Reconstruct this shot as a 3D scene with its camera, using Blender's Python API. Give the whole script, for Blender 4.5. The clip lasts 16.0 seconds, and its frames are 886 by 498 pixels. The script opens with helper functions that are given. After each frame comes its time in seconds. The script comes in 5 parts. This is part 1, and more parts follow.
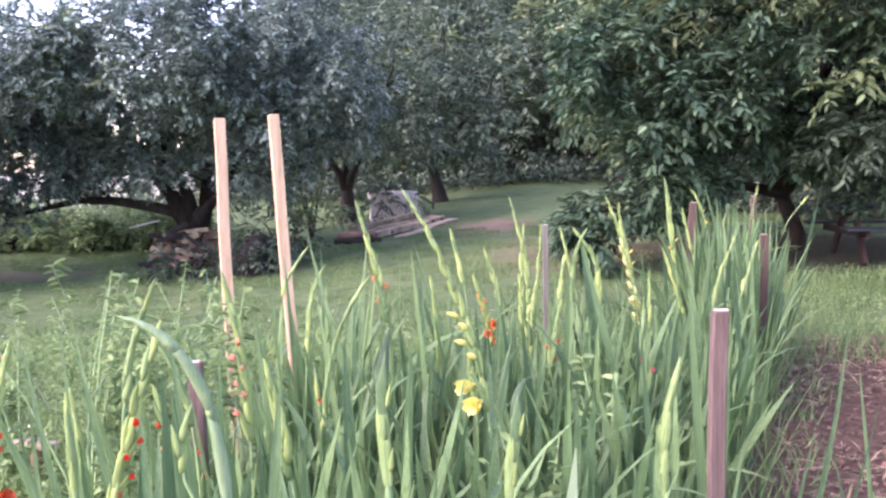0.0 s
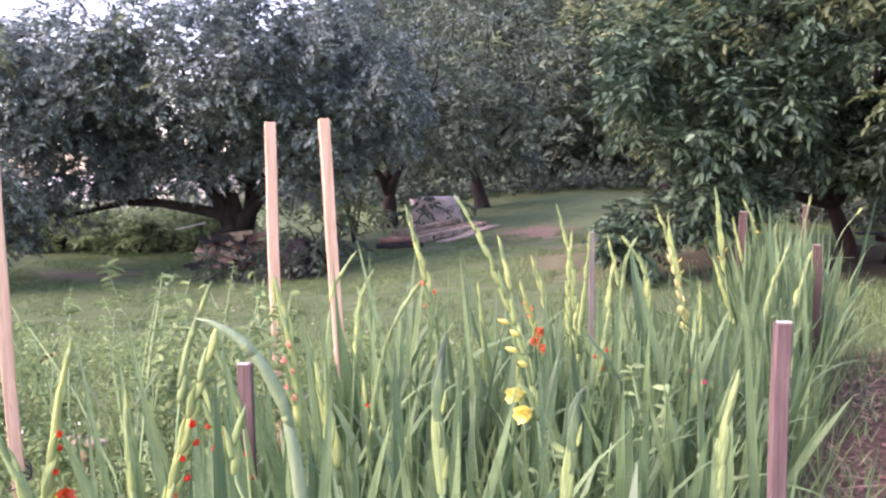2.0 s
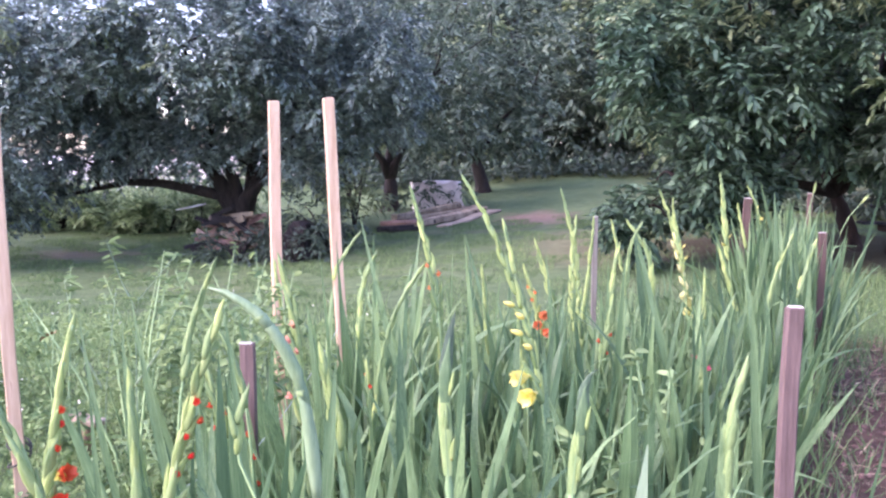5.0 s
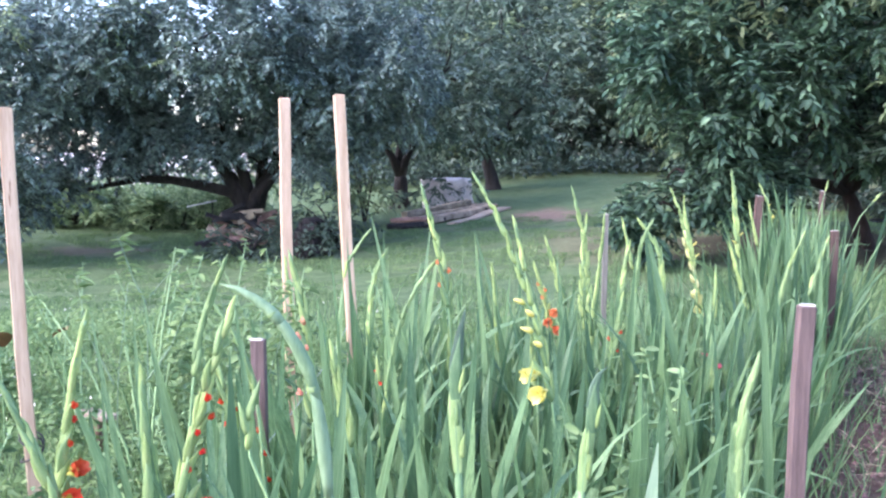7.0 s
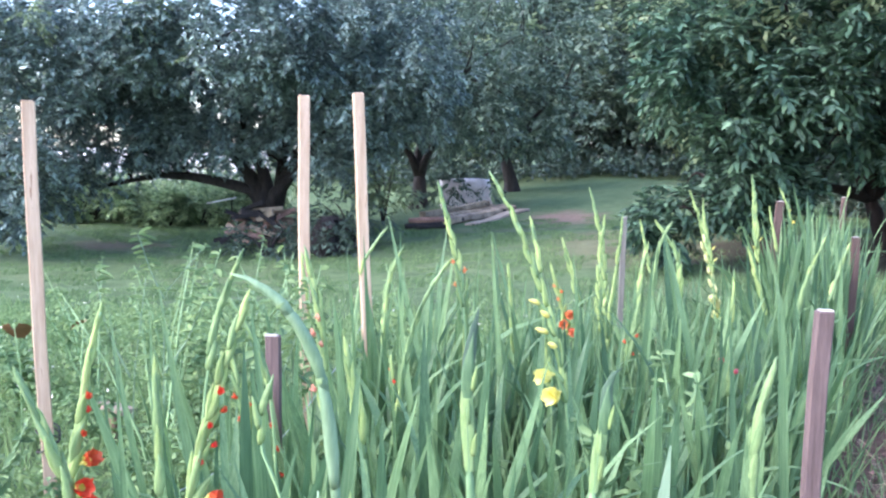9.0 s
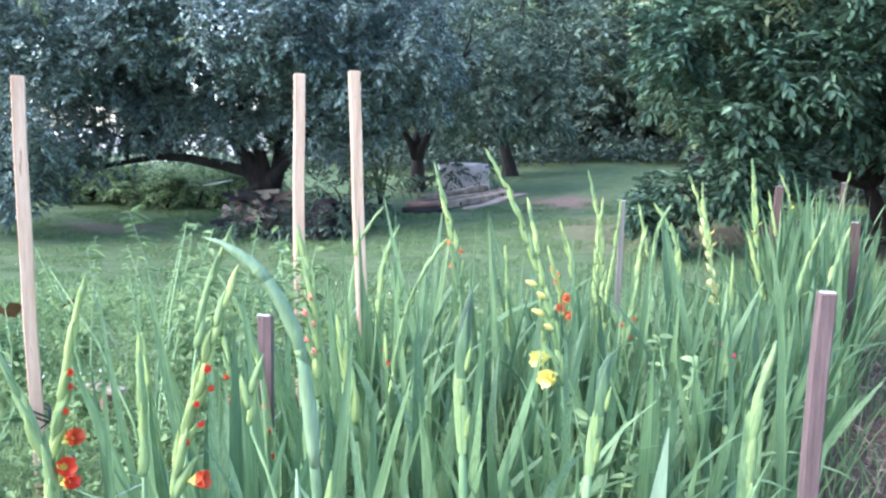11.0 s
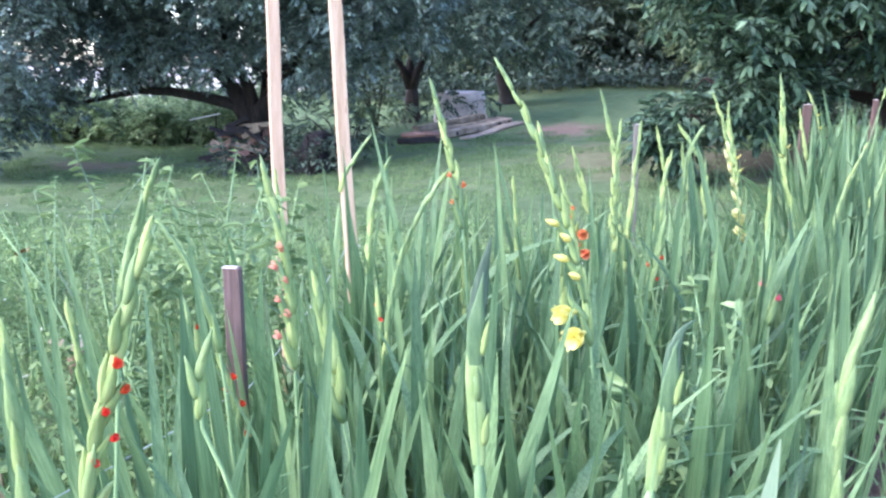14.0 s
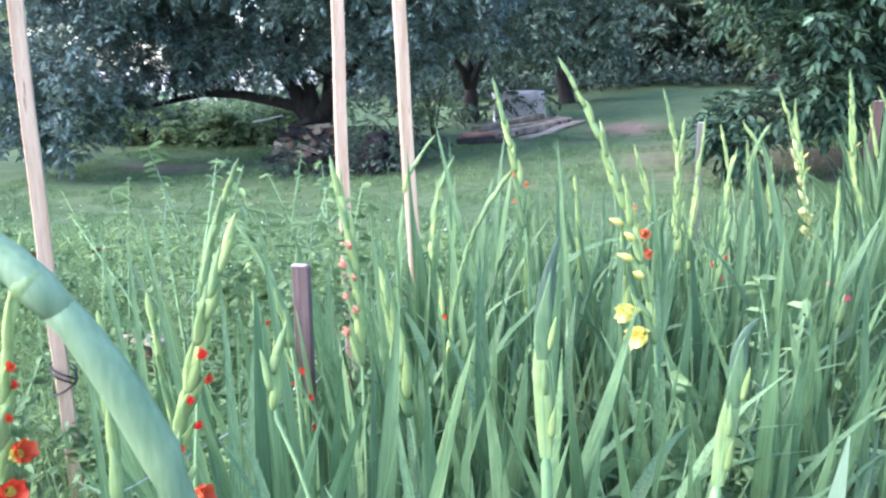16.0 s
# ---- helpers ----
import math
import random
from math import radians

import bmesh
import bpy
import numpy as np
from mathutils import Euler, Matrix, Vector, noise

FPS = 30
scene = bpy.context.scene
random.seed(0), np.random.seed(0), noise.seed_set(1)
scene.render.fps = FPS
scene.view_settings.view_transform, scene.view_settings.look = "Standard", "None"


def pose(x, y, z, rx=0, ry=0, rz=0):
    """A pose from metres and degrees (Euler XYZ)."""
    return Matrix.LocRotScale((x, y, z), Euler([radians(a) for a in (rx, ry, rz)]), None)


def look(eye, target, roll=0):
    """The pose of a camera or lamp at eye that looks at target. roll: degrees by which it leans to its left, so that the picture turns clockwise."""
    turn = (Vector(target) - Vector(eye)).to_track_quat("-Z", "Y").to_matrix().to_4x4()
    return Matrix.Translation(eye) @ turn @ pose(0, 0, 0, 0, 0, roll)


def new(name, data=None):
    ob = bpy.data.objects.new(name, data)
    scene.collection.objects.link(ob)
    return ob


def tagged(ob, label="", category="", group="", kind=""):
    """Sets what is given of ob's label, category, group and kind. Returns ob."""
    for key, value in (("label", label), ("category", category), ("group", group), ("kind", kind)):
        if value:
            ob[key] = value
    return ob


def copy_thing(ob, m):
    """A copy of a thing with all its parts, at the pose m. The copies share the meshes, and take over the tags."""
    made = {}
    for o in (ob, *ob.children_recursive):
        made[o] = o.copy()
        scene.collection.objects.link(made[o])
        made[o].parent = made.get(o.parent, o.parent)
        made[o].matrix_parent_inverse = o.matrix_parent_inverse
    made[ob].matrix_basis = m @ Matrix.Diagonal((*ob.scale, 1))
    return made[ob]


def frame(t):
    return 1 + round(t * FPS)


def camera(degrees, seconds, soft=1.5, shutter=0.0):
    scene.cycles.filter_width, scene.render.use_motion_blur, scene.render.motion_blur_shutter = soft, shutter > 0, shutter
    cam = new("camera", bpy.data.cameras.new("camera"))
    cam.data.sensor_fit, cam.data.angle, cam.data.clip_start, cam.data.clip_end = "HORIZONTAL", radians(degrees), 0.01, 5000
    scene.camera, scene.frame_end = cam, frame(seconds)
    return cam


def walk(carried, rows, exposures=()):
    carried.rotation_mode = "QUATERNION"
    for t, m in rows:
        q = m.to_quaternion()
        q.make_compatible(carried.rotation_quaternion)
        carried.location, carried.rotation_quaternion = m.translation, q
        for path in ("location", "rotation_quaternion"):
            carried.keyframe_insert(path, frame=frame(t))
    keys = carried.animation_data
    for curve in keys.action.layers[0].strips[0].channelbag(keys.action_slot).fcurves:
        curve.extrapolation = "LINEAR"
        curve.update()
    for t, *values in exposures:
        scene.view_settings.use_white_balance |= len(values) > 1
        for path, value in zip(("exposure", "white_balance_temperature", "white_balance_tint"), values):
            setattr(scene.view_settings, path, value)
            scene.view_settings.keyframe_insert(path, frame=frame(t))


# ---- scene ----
cam = camera(54.3, 16.0, soft=2.35, shutter=0.4)
PATH = [
    (0, (-0.003, 0.018, 1.607), (-0.011, 2.009, 1.415), -1.1),
    (0.5, (-0.017, 0.023, 1.605), (-0.077, 2.01, 1.391), -1.0),
    (1, (-0.03, 0.029, 1.606), (-0.125, 2.017, 1.408), -0.9),
    (1.5, (-0.042, 0.036, 1.611), (-0.146, 2.025, 1.422), -0.7),
    (2, (-0.039, 0.038, 1.605), (-0.139, 2.027, 1.428), -0.5),
    (2.5, (-0.038, 0.045, 1.603), (-0.13, 2.034, 1.42), -0.5),
    (3, (-0.041, 0.048, 1.601), (-0.128, 2.038, 1.415), -0.4),
    (3.5, (-0.05, 0.054, 1.599), (-0.138, 2.043, 1.409), -0.1),
    (4, (-0.053, 0.064, 1.594), (-0.148, 2.052, 1.4), 0.0),
    (4.5, (-0.058, 0.064, 1.591), (-0.153, 2.051, 1.385), 0.2),
    (7, (-0.06, 0.063, 1.591), (-0.182, 2.048, 1.372), 0.3),
    (7.5, (-0.061, 0.06, 1.591), (-0.187, 2.045, 1.374), 0.6),
    (8, (-0.067, 0.06, 1.591), (-0.214, 2.043, 1.373), 0.7),
    (8.5, (-0.057, 0.063, 1.588), (-0.215, 2.045, 1.371), 1.0),
    (11, (-0.05, 0.108, 1.565), (-0.207, 2.086, 1.313), 1.6),
    (11.5, (-0.045, 0.176, 1.552), (-0.16, 2.149, 1.24), 1.2),
    (12, (-0.048, 0.323, 1.542), (-0.087, 2.295, 1.212), -0.2),
    (12.5, (-0.068, 0.422, 1.531), (-0.068, 2.381, 1.129), -0.3),
    (13, (-0.079, 0.509, 1.515), (-0.019, 2.456, 1.059), 1.2),
    (13.5, (-0.097, 0.558, 1.513), (-0.194, 2.509, 1.085), 0.0),
    (14, (-0.096, 0.567, 1.513), (-0.242, 2.519, 1.105), 0.4),
    (14.5, (-0.09, 0.552, 1.521), (-0.324, 2.5, 1.133), -0.5),
    (15, (-0.094, 0.543, 1.522), (-0.364, 2.486, 1.131), -0.7),
    (15.5, (-0.098, 0.542, 1.508), (-0.361, 2.482, 1.096), -0.4),
    (16, (-0.107, 0.532, 1.516), (-0.387, 2.47, 1.108), -0.3),
]
# seconds, stops, kelvin, tint
EXPOSURES = [(0, 2.39, 6950, 41), (0.5, 2.39, 6250, 41), (1, 2.39, 6250, 42), (1.5, 2.39, 6450, 46), (2, 2.29, 7300, 51), (2.5, 2.29, 6950, 48), (3, 2.31, 6700, 49), (3.5, 2.36, 6500, 48), (4.5, 2.41, 6450, 48),
             (7.0, 2.46, 6000, 27), (8.5, 2.46, 5950, 23), (11, 2.46, 5850, 19), (12, 2.47, 5900, 28), (13, 2.49, 5950, 33), (13.5, 2.51, 5950, 30), (14, 2.51, 5900, 25), (14.5, 2.47, 5830, 20), (16, 2.47, 5830, 20)]
walk(cam, [(t, look(eye, target, roll)) for t, eye, target, roll in PATH], EXPOSURES)

# ---- light ----
world = bpy.data.worlds.new("overcast_sky")
scene.world = world
world.use_nodes = True
wn = world.node_tree.nodes
sky = wn.new("ShaderNodeTexSky")
sky.sky_type, sky.sun_disc = "NISHITA", False
sky.sun_elevation, sky.sun_rotation = radians(41), radians(-120)
sky.air_density, sky.dust_density, sky.ozone_density = 1.0, 1.5, 1.5
wn["Background"].inputs["Strength"].default_value = 0.15
world.node_tree.links.new(sky.outputs[0], wn["Background"].inputs["Color"])

sun = new("sun", bpy.data.lights.new("sun", "SUN"))
sun.data.energy, sun.data.angle, sun.data.color = 0.9, radians(40), (1.0, 0.93, 0.84)
sun.matrix_world = look((-7, -4, 7), (0, 0, 0))


# ---- materials ----
def material(name, dark, light, scale=6.0, rough=0.6, bump=0.2, bump_scale=None, vary=0.0, island=False,
             translucent=0.0, stretch=(1, 1, 1), spots=None, metal=0.0, spec=0.5):
    """Noise between two colours at two scales, random change from piece to piece, bump, thin-leaf translucency."""
    m = bpy.data.materials.new(name)
    m.use_nodes = True
    n, l = m.node_tree.nodes, m.node_tree.links
    b = n["Principled BSDF"]
    b.inputs["Metallic"].default_value = metal
    b.inputs["Specular IOR Level"].default_value = spec
    tc, mp = n.new("ShaderNodeTexCoord"), n.new("ShaderNodeMapping")
    mp.inputs["Scale"].default_value = stretch
    l.new(tc.outputs["Object"], mp.inputs["Vector"])
    big, fine = n.new("ShaderNodeTexNoise"), n.new("ShaderNodeTexNoise")
    big.inputs["Scale"].default_value, big.inputs["Detail"].default_value = scale, 5
    fine.inputs["Scale"].default_value, fine.inputs["Detail"].default_value = scale * 7, 4
    for q in (big, fine):
        l.new(mp.outputs[0], q.inputs["Vector"])
    add = n.new("ShaderNodeMath")
    add.operation = "MULTIPLY_ADD"
    add.inputs[1].default_value = 0.45
    l.new(fine.outputs["Fac"], add.inputs[0])
    l.new(big.outputs["Fac"], add.inputs[2])
    ramp = n.new("ShaderNodeValToRGB")
    ramp.color_ramp.elements[0].position, ramp.color_ramp.elements[1].position = 0.5, 0.95
    ramp.color_ramp.elements[0].color, ramp.color_ramp.elements[1].color = (*dark, 1), (*light, 1)
    if spots:
        e = ramp.color_ramp.elements.new(0.9)
        e.color = (*light, 1)
        ramp.color_ramp.elements[-1].color = (*spots, 1)
    l.new(add.outputs[0], ramp.inputs[0])
    colour = ramp.outputs[0]
    if vary:
        if island:
            r = n.new("ShaderNodeNewGeometry").outputs["Random Per Island"]
        else:
            r = n.new("ShaderNodeObjectInfo").outputs["Random"]
        hsv, mr, hr = n.new("ShaderNodeHueSaturation"), n.new("ShaderNodeMapRange"), n.new("ShaderNodeMapRange")
        mr.inputs["To Min"].default_value, mr.inputs["To Max"].default_value = 1 - vary, 1 + vary
        hr.inputs["To Min"].default_value, hr.inputs["To Max"].default_value = 0.5 + vary * 0.05, 0.5 - vary * 0.05
        l.new(r, mr.inputs["Value"])
        l.new(r, hr.inputs["Value"])
        l.new(mr.outputs[0], hsv.inputs["Value"])
        l.new(hr.outputs[0], hsv.inputs["Hue"])
        l.new(colour, hsv.inputs["Color"])
        colour = hsv.outputs[0]
    l.new(colour, b.inputs["Base Color"])
    rr = n.new("ShaderNodeMapRange")
    rr.inputs["To Min"].default_value, rr.inputs["To Max"].default_value = rough - 0.08, min(1, rough + 0.1)
    l.new(fine.outputs["Fac"], rr.inputs["Value"])
    l.new(rr.outputs[0], b.inputs["Roughness"])
    if bump:
        bp = n.new("ShaderNodeBump")
        bp.inputs["Strength"].default_value, bp.inputs["Distance"].default_value = bump, bump_scale or 0.01
        l.new(add.outputs[0], bp.inputs["Height"])
        l.new(bp.outputs[0], b.inputs["Normal"])
    if translucent:
        tr, mix = n.new("ShaderNodeBsdfTranslucent"), n.new("ShaderNodeMixShader")
        mix.inputs[0].default_value = translucent
        l.new(colour, tr.inputs["Color"])
        l.new(b.outputs[0], mix.inputs[1])
        l.new(tr.outputs[0], mix.inputs[2])
        l.new(mix.outputs[0], n["Material Output"].inputs["Surface"])
    return m


SWORD = material("gladiolus_leaf", (0.068, 0.148, 0.06), (0.195, 0.325, 0.146), 5, 0.46, 0.5, 0.004, 0.38, stretch=(46, 46, 1.0), translucent=0.3, spec=0.5)
GLAUCOUS = material("pale_leaf", (0.17, 0.275, 0.17), (0.28, 0.39, 0.25), 5, 0.45, 0.2, 0.004, 0.1, stretch=(40, 40, 1.2), translucent=0.25)
NODDING = material("nodding_sheath", (0.14, 0.25, 0.12), (0.29, 0.42, 0.24), 22, 0.55, 0.3, 0.002, 0, stretch=(4, 4, 0.5), translucent=0.2)
STEM = material("gladiolus_stem", (0.17, 0.30, 0.13), (0.28, 0.42, 0.19), 8, 0.6, 0.1, 0.003, 0.2, stretch=(20, 20, 2))
BUD = material("bud_sheath", (0.24, 0.355, 0.105), (0.42, 0.53, 0.21), 9, 0.6, 0.3, 0.003, 0.25, stretch=(20, 20, 3), translucent=0.2, spec=0.3)
BUD_GREEN = material("green_bud_sheath", (0.15, 0.265, 0.095), (0.29, 0.41, 0.17), 9, 0.5, 0.2, 0.002, 0.2, stretch=(20, 20, 3), translucent=0.2)
BUD_LONG = material("leafy_sheath", (0.07, 0.15, 0.07), (0.15, 0.26, 0.12), 9, 0.5, 0.2, 0.002, 0.1, stretch=(20, 20, 3), translucent=0.2)
BUD_DARK = material("dark_sheath", (0.026, 0.066, 0.04), (0.075, 0.13, 0.074), 9, 0.62, 0.15, 0.002, 0.2, stretch=(20, 20, 3))
YELLOW = material("yellow_petal", (0.78, 0.7, 0.13), (0.88, 0.84, 0.36), 14, 0.5, 0.2, 0.002, 0.1, translucent=0.3)
PALE = material("cream_petal", (0.7, 0.69, 0.27), (0.82, 0.82, 0.48), 14, 0.5, 0.2, 0.002, 0.1, translucent=0.3)
RED = material("red_petal", (0.66, 0.05, 0.025), (0.82, 0.13, 0.05), 14, 0.5, 0.2, 0.002, 0.15, translucent=0.25)
ORANGE = material("orange_petal", (0.78, 0.2, 0.07), (0.86, 0.4, 0.17), 14, 0.5, 0.2, 0.002, 0.15, translucent=0.25)
CORAL = material("coral_petal", (0.64, 0.19, 0.12), (0.85, 0.55, 0.4), 30, 0.5, 0.2, 0.002, 0.2, translucent=0.25)
PINK = material("pink_petal", (0.7, 0.1, 0.16), (0.8, 0.3, 0.3), 14, 0.5, 0.2, 0.002, 0.15, translucent=0.25)
LUMBER = material("new_pine", (0.42, 0.265, 0.16), (0.62, 0.45, 0.31), 3, 0.65, 0.35, 0.003, 0.08, stretch=(14, 14, 0.9), spots=(0.30, 0.15, 0.08))
GREYWOOD = material("weathered_stake", (0.076, 0.05, 0.045), (0.172, 0.119, 0.108), 4, 0.85, 0.6, 0.004, 0.12, stretch=(22, 22, 1.2))
BROWNWOOD = material("old_brown_stake", (0.05, 0.03, 0.024), (0.125, 0.078, 0.062), 4, 0.85, 0.6, 0.004, 0.12, stretch=(22, 22, 1.2))
PALEWOOD = material("silvered_stake", (0.1, 0.098, 0.08), (0.2, 0.19, 0.165), 4, 0.85, 0.5, 0.004, 0.1, stretch=(22, 22, 1.2))
CUT = material("sawn_end", (0.42, 0.38, 0.34), (0.6, 0.56, 0.5), 30, 0.8, 0.3, 0.002)
BARK = material("bark", (0.011, 0.009, 0.0085), (0.038, 0.03, 0.026), 5, 0.9, 1.0, 0.03, 0.1, stretch=(3, 3, 1))
BARKRED = material("reddish_bark", (0.011, 0.007, 0.007), (0.036, 0.02, 0.017), 5, 0.9, 1.0, 0.03, 0.1, stretch=(3, 3, 1))
LEAF_A = material("broad_tree_leaf", (0.038, 0.086, 0.064), (0.126, 0.205, 0.13), 1.4, 0.55, 0, vary=0.6, island=True, translucent=0.22, spec=0.2)
LEAF_B = material("narrow_tree_leaf", (0.09, 0.148, 0.148), (0.25, 0.33, 0.285), 1.1, 0.5, 0, vary=0.55, island=True, translucent=0.22, spec=0.35)
LEAF_E = material("orchard_leaf", (0.068, 0.115, 0.09), (0.185, 0.255, 0.175), 1.0, 0.5, 0, vary=0.5, island=True, translucent=0.25, spec=0.35)
LEAF_C = material("light_tree_leaf", (0.15, 0.225, 0.12), (0.33, 0.405, 0.22), 0.6, 0.5, 0, vary=0.4, island=True, translucent=0.4, spec=0.35)
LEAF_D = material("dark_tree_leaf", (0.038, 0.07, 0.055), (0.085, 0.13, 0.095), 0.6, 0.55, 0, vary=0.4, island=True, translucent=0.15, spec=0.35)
WEED = material("weed_leaf", (0.15, 0.25, 0.1), (0.28, 0.4, 0.17), 2.5, 0.6, 0, vary=0.28, island=True, translucent=0.4, spec=0.25)
CROP = material("crop_leaf", (0.125, 0.22, 0.095), (0.26, 0.38, 0.165), 3, 0.5, 0.1, 0.003, vary=0.35, island=True, translucent=0.25, spec=0.3)
BLADE = material("grass_blade", (0.097, 0.172, 0.072), (0.175, 0.27, 0.118), 1.0, 0.75, 0, spec=0.15, vary=0.4, island=True, translucent=0.25)
TALL = material("tall_weed", (0.12, 0.21, 0.1), (0.33, 0.45, 0.24), 0.7, 0.6, 0, vary=0.45, island=True, translucent=0.4)
WHITEBLOOM = material("tiny_bloom", (0.6, 0.62, 0.5), (0.78, 0.78, 0.66), 20, 0.6, 0, vary=0.2, island=True)
STRAW = material("straw", (0.26, 0.19, 0.11), (0.46, 0.36, 0.23), 6, 0.8, 0, vary=0.45, island=True)
CHIP = material("bark_chip", (0.07, 0.04, 0.032), (0.27, 0.165, 0.125), 12, 0.9, 0, vary=0.5, island=True)
TWINE = material("white_twine", (0.35, 0.42, 0.4), (0.55, 0.6, 0.57), 40, 0.7, 0)
WIRE = material("black_wire", (0.02, 0.02, 0.02), (0.05, 0.045, 0.04), 40, 0.6, 0)
CONCRETE = material("whitewashed_block", (0.6, 0.52, 0.51), (0.84, 0.76, 0.75), 3.5, 0.85, 0.5, 0.01, spots=(0.16, 0.14, 0.125))
OLDLOG = material("old_log", (0.15, 0.11, 0.08), (0.52, 0.41, 0.31), 3, 0.9, 0.8, 0.015, 0.4, stretch=(2, 2, 2))
BOARD = material("old_board", (0.15, 0.09, 0.07), (0.36, 0.23, 0.175), 3, 0.85, 0.5, 0.006, 0.35)
STRAWBOARD = material("pale_plank", (0.26, 0.2, 0.15), (0.42, 0.34, 0.26), 3, 0.9, 0.4, 0.006, 0.2)
CHAR = material("dark_rotten_wood", (0.01, 0.009, 0.01), (0.034, 0.029, 0.031), 4, 0.9, 0.9, 0.03, stretch=(4, 4, 1))
BLUEPAINT = material("slate_blue_paint", (0.013, 0.016, 0.028), (0.03, 0.036, 0.055), 4, 0.6, 0.3, 0.004, stretch=(2, 14, 14))
REDPAINT = material("dark_red_stain", (0.018, 0.009, 0.008), (0.042, 0.019, 0.016), 4, 0.75, 0.4, 0.004)
WHITE = material("white_plastic", (0.55, 0.56, 0.56), (0.72, 0.72, 0.72), 8, 0.5, 0.05)
DEADLEAF = material("dead_leaf", (0.16, 0.07, 0.03), (0.3, 0.15, 0.07), 12, 0.8, 0.2, 0.004)


# ---- mesh helpers ----
def mesh(name, verts, faces, mat, smooth=False):
    me = bpy.data.meshes.new(name)
    me.from_pydata([tuple(map(float, v)) for v in verts], [], faces)
    me.materials.append(mat)
    if smooth:
        me.polygons.foreach_set("use_smooth", [True] * len(me.polygons))
    me.update()
    return me


def soup(name, verts, faces, mat):
    """A mesh from numpy arrays with faces of one size."""
    me = bpy.data.meshes.new(name)
    k = faces.shape[1]
    me.vertices.add(len(verts))
    me.vertices.foreach_set("co", np.asarray(verts, np.float32).ravel())
    me.loops.add(faces.size)
    me.loops.foreach_set("vertex_index", np.asarray(faces, np.int32).ravel())
    me.polygons.add(len(faces))
    me.polygons.foreach_set("loop_start", np.arange(0, faces.size, k, dtype=np.int32))
    me.update(calc_edges=True)
    me.materials.append(mat)
    return me


def part(name, me, parent, label="", m=None):
    ob = new(name, me)
    ob.parent = parent
    if m is not None:
        ob.matrix_basis = m
    return tagged(ob, label)


def thing(name, x, y, z, label, category, group="", turn=0.0):
    ob = new(name)
    ob.empty_display_size = 0.1
    ob.matrix_basis = pose(x, y, z, 0, 0, turn)
    return tagged(ob, label, category, group)


def tube(path, radii, sides=8, cap=True):
    """Verts and faces of a tapered tube along a path."""
    vs, fs = [], []
    path = [Vector(p) for p in path]
    for i, p in enumerate(path):
        d = (path[min(i + 1, len(path) - 1)] - path[max(i - 1, 0)]).normalized()
        a = d.orthogonal().normalized() if abs(d.z) > 0.95 else d.cross(Vector((0, 0, 1))).normalized()
        b = d.cross(a)
        for k in range(sides):
            w = 2 * math.pi * k / sides
            vs.append(p + (a * math.cos(w) + b * math.sin(w)) * radii[i])
    for i in range(len(path) - 1):
        for k in range(sides):
            q = (k + 1) % sides
            fs.append((i * sides + k, i * sides + q, (i + 1) * sides + q, (i + 1) * sides + k))
    if cap:
        fs.append(tuple(range(sides - 1, -1, -1)))
        fs.append(tuple((len(path) - 1) * sides + k for k in range(sides)))
    return vs, fs


def join(chunks):
    vs, fs = [], []
    for v, f in chunks:
        o = len(vs)
        vs += list(v)
        fs += [tuple(i + o for i in q) for q in f]
    return vs, fs


def box(sx, sy, sz, bevel=0.004, seed=0, warp=0.0, rows=1):
    """A bevelled, slightly uneven timber, its base at z = 0."""
    bm = bmesh.new()
    bmesh.ops.create_cube(bm, size=1)
    bmesh.ops.scale(bm, vec=(sx, sy, sz), verts=bm.verts)
    bmesh.ops.translate(bm, vec=(0, 0, sz / 2), verts=bm.verts)
    if rows > 1:
        long = [e for e in bm.edges if abs(e.verts[0].co.z - e.verts[1].co.z) > sz / 2]
        bmesh.ops.subdivide_edges(bm, edges=long, cuts=rows - 1, use_grid_fill=True)
    if bevel:
        bmesh.ops.bevel(bm, geom=bm.edges[:], offset=bevel, segments=1, affect="EDGES", clamp_overlap=True)
    rng = random.Random(seed)
    ph = [rng.uniform(0, 6) for _ in range(4)]
    for v in bm.verts:
        v.co.x += warp * math.sin(v.co.z * 3.1 + ph[0]) + warp * 0.4 * math.sin(v.co.z * 9 + ph[1])
        v.co.y += warp * math.sin(v.co.z * 2.7 + ph[2])
    return bm


def bm_mesh(name, bm, mat):
    me = bpy.data.meshes.new(name)
    bm.to_mesh(me)
    bm.free()
    me.materials.append(mat)
    return me


# ---- ground ----
def step(a, b, v):
    v = min(1.0, max(0.0, (v - a) / (b - a)))
    return v * v * (3 - 2 * v)


def ground_z(x, y):
    cx = max(-4.0, min(3.2, x))
    z = step(6, 12.5, y) * 0.075 * cx + 0.036 * max(0.0, min(y, 34.0) - 10.8)
    z += 0.03 * noise.noise((x * 0.35, y * 0.35, 0)) + 0.06 * noise.noise((x * 0.08, y * 0.08, 3))
    return z + 0.004 * max(0.0, min(y, 120) - 34)


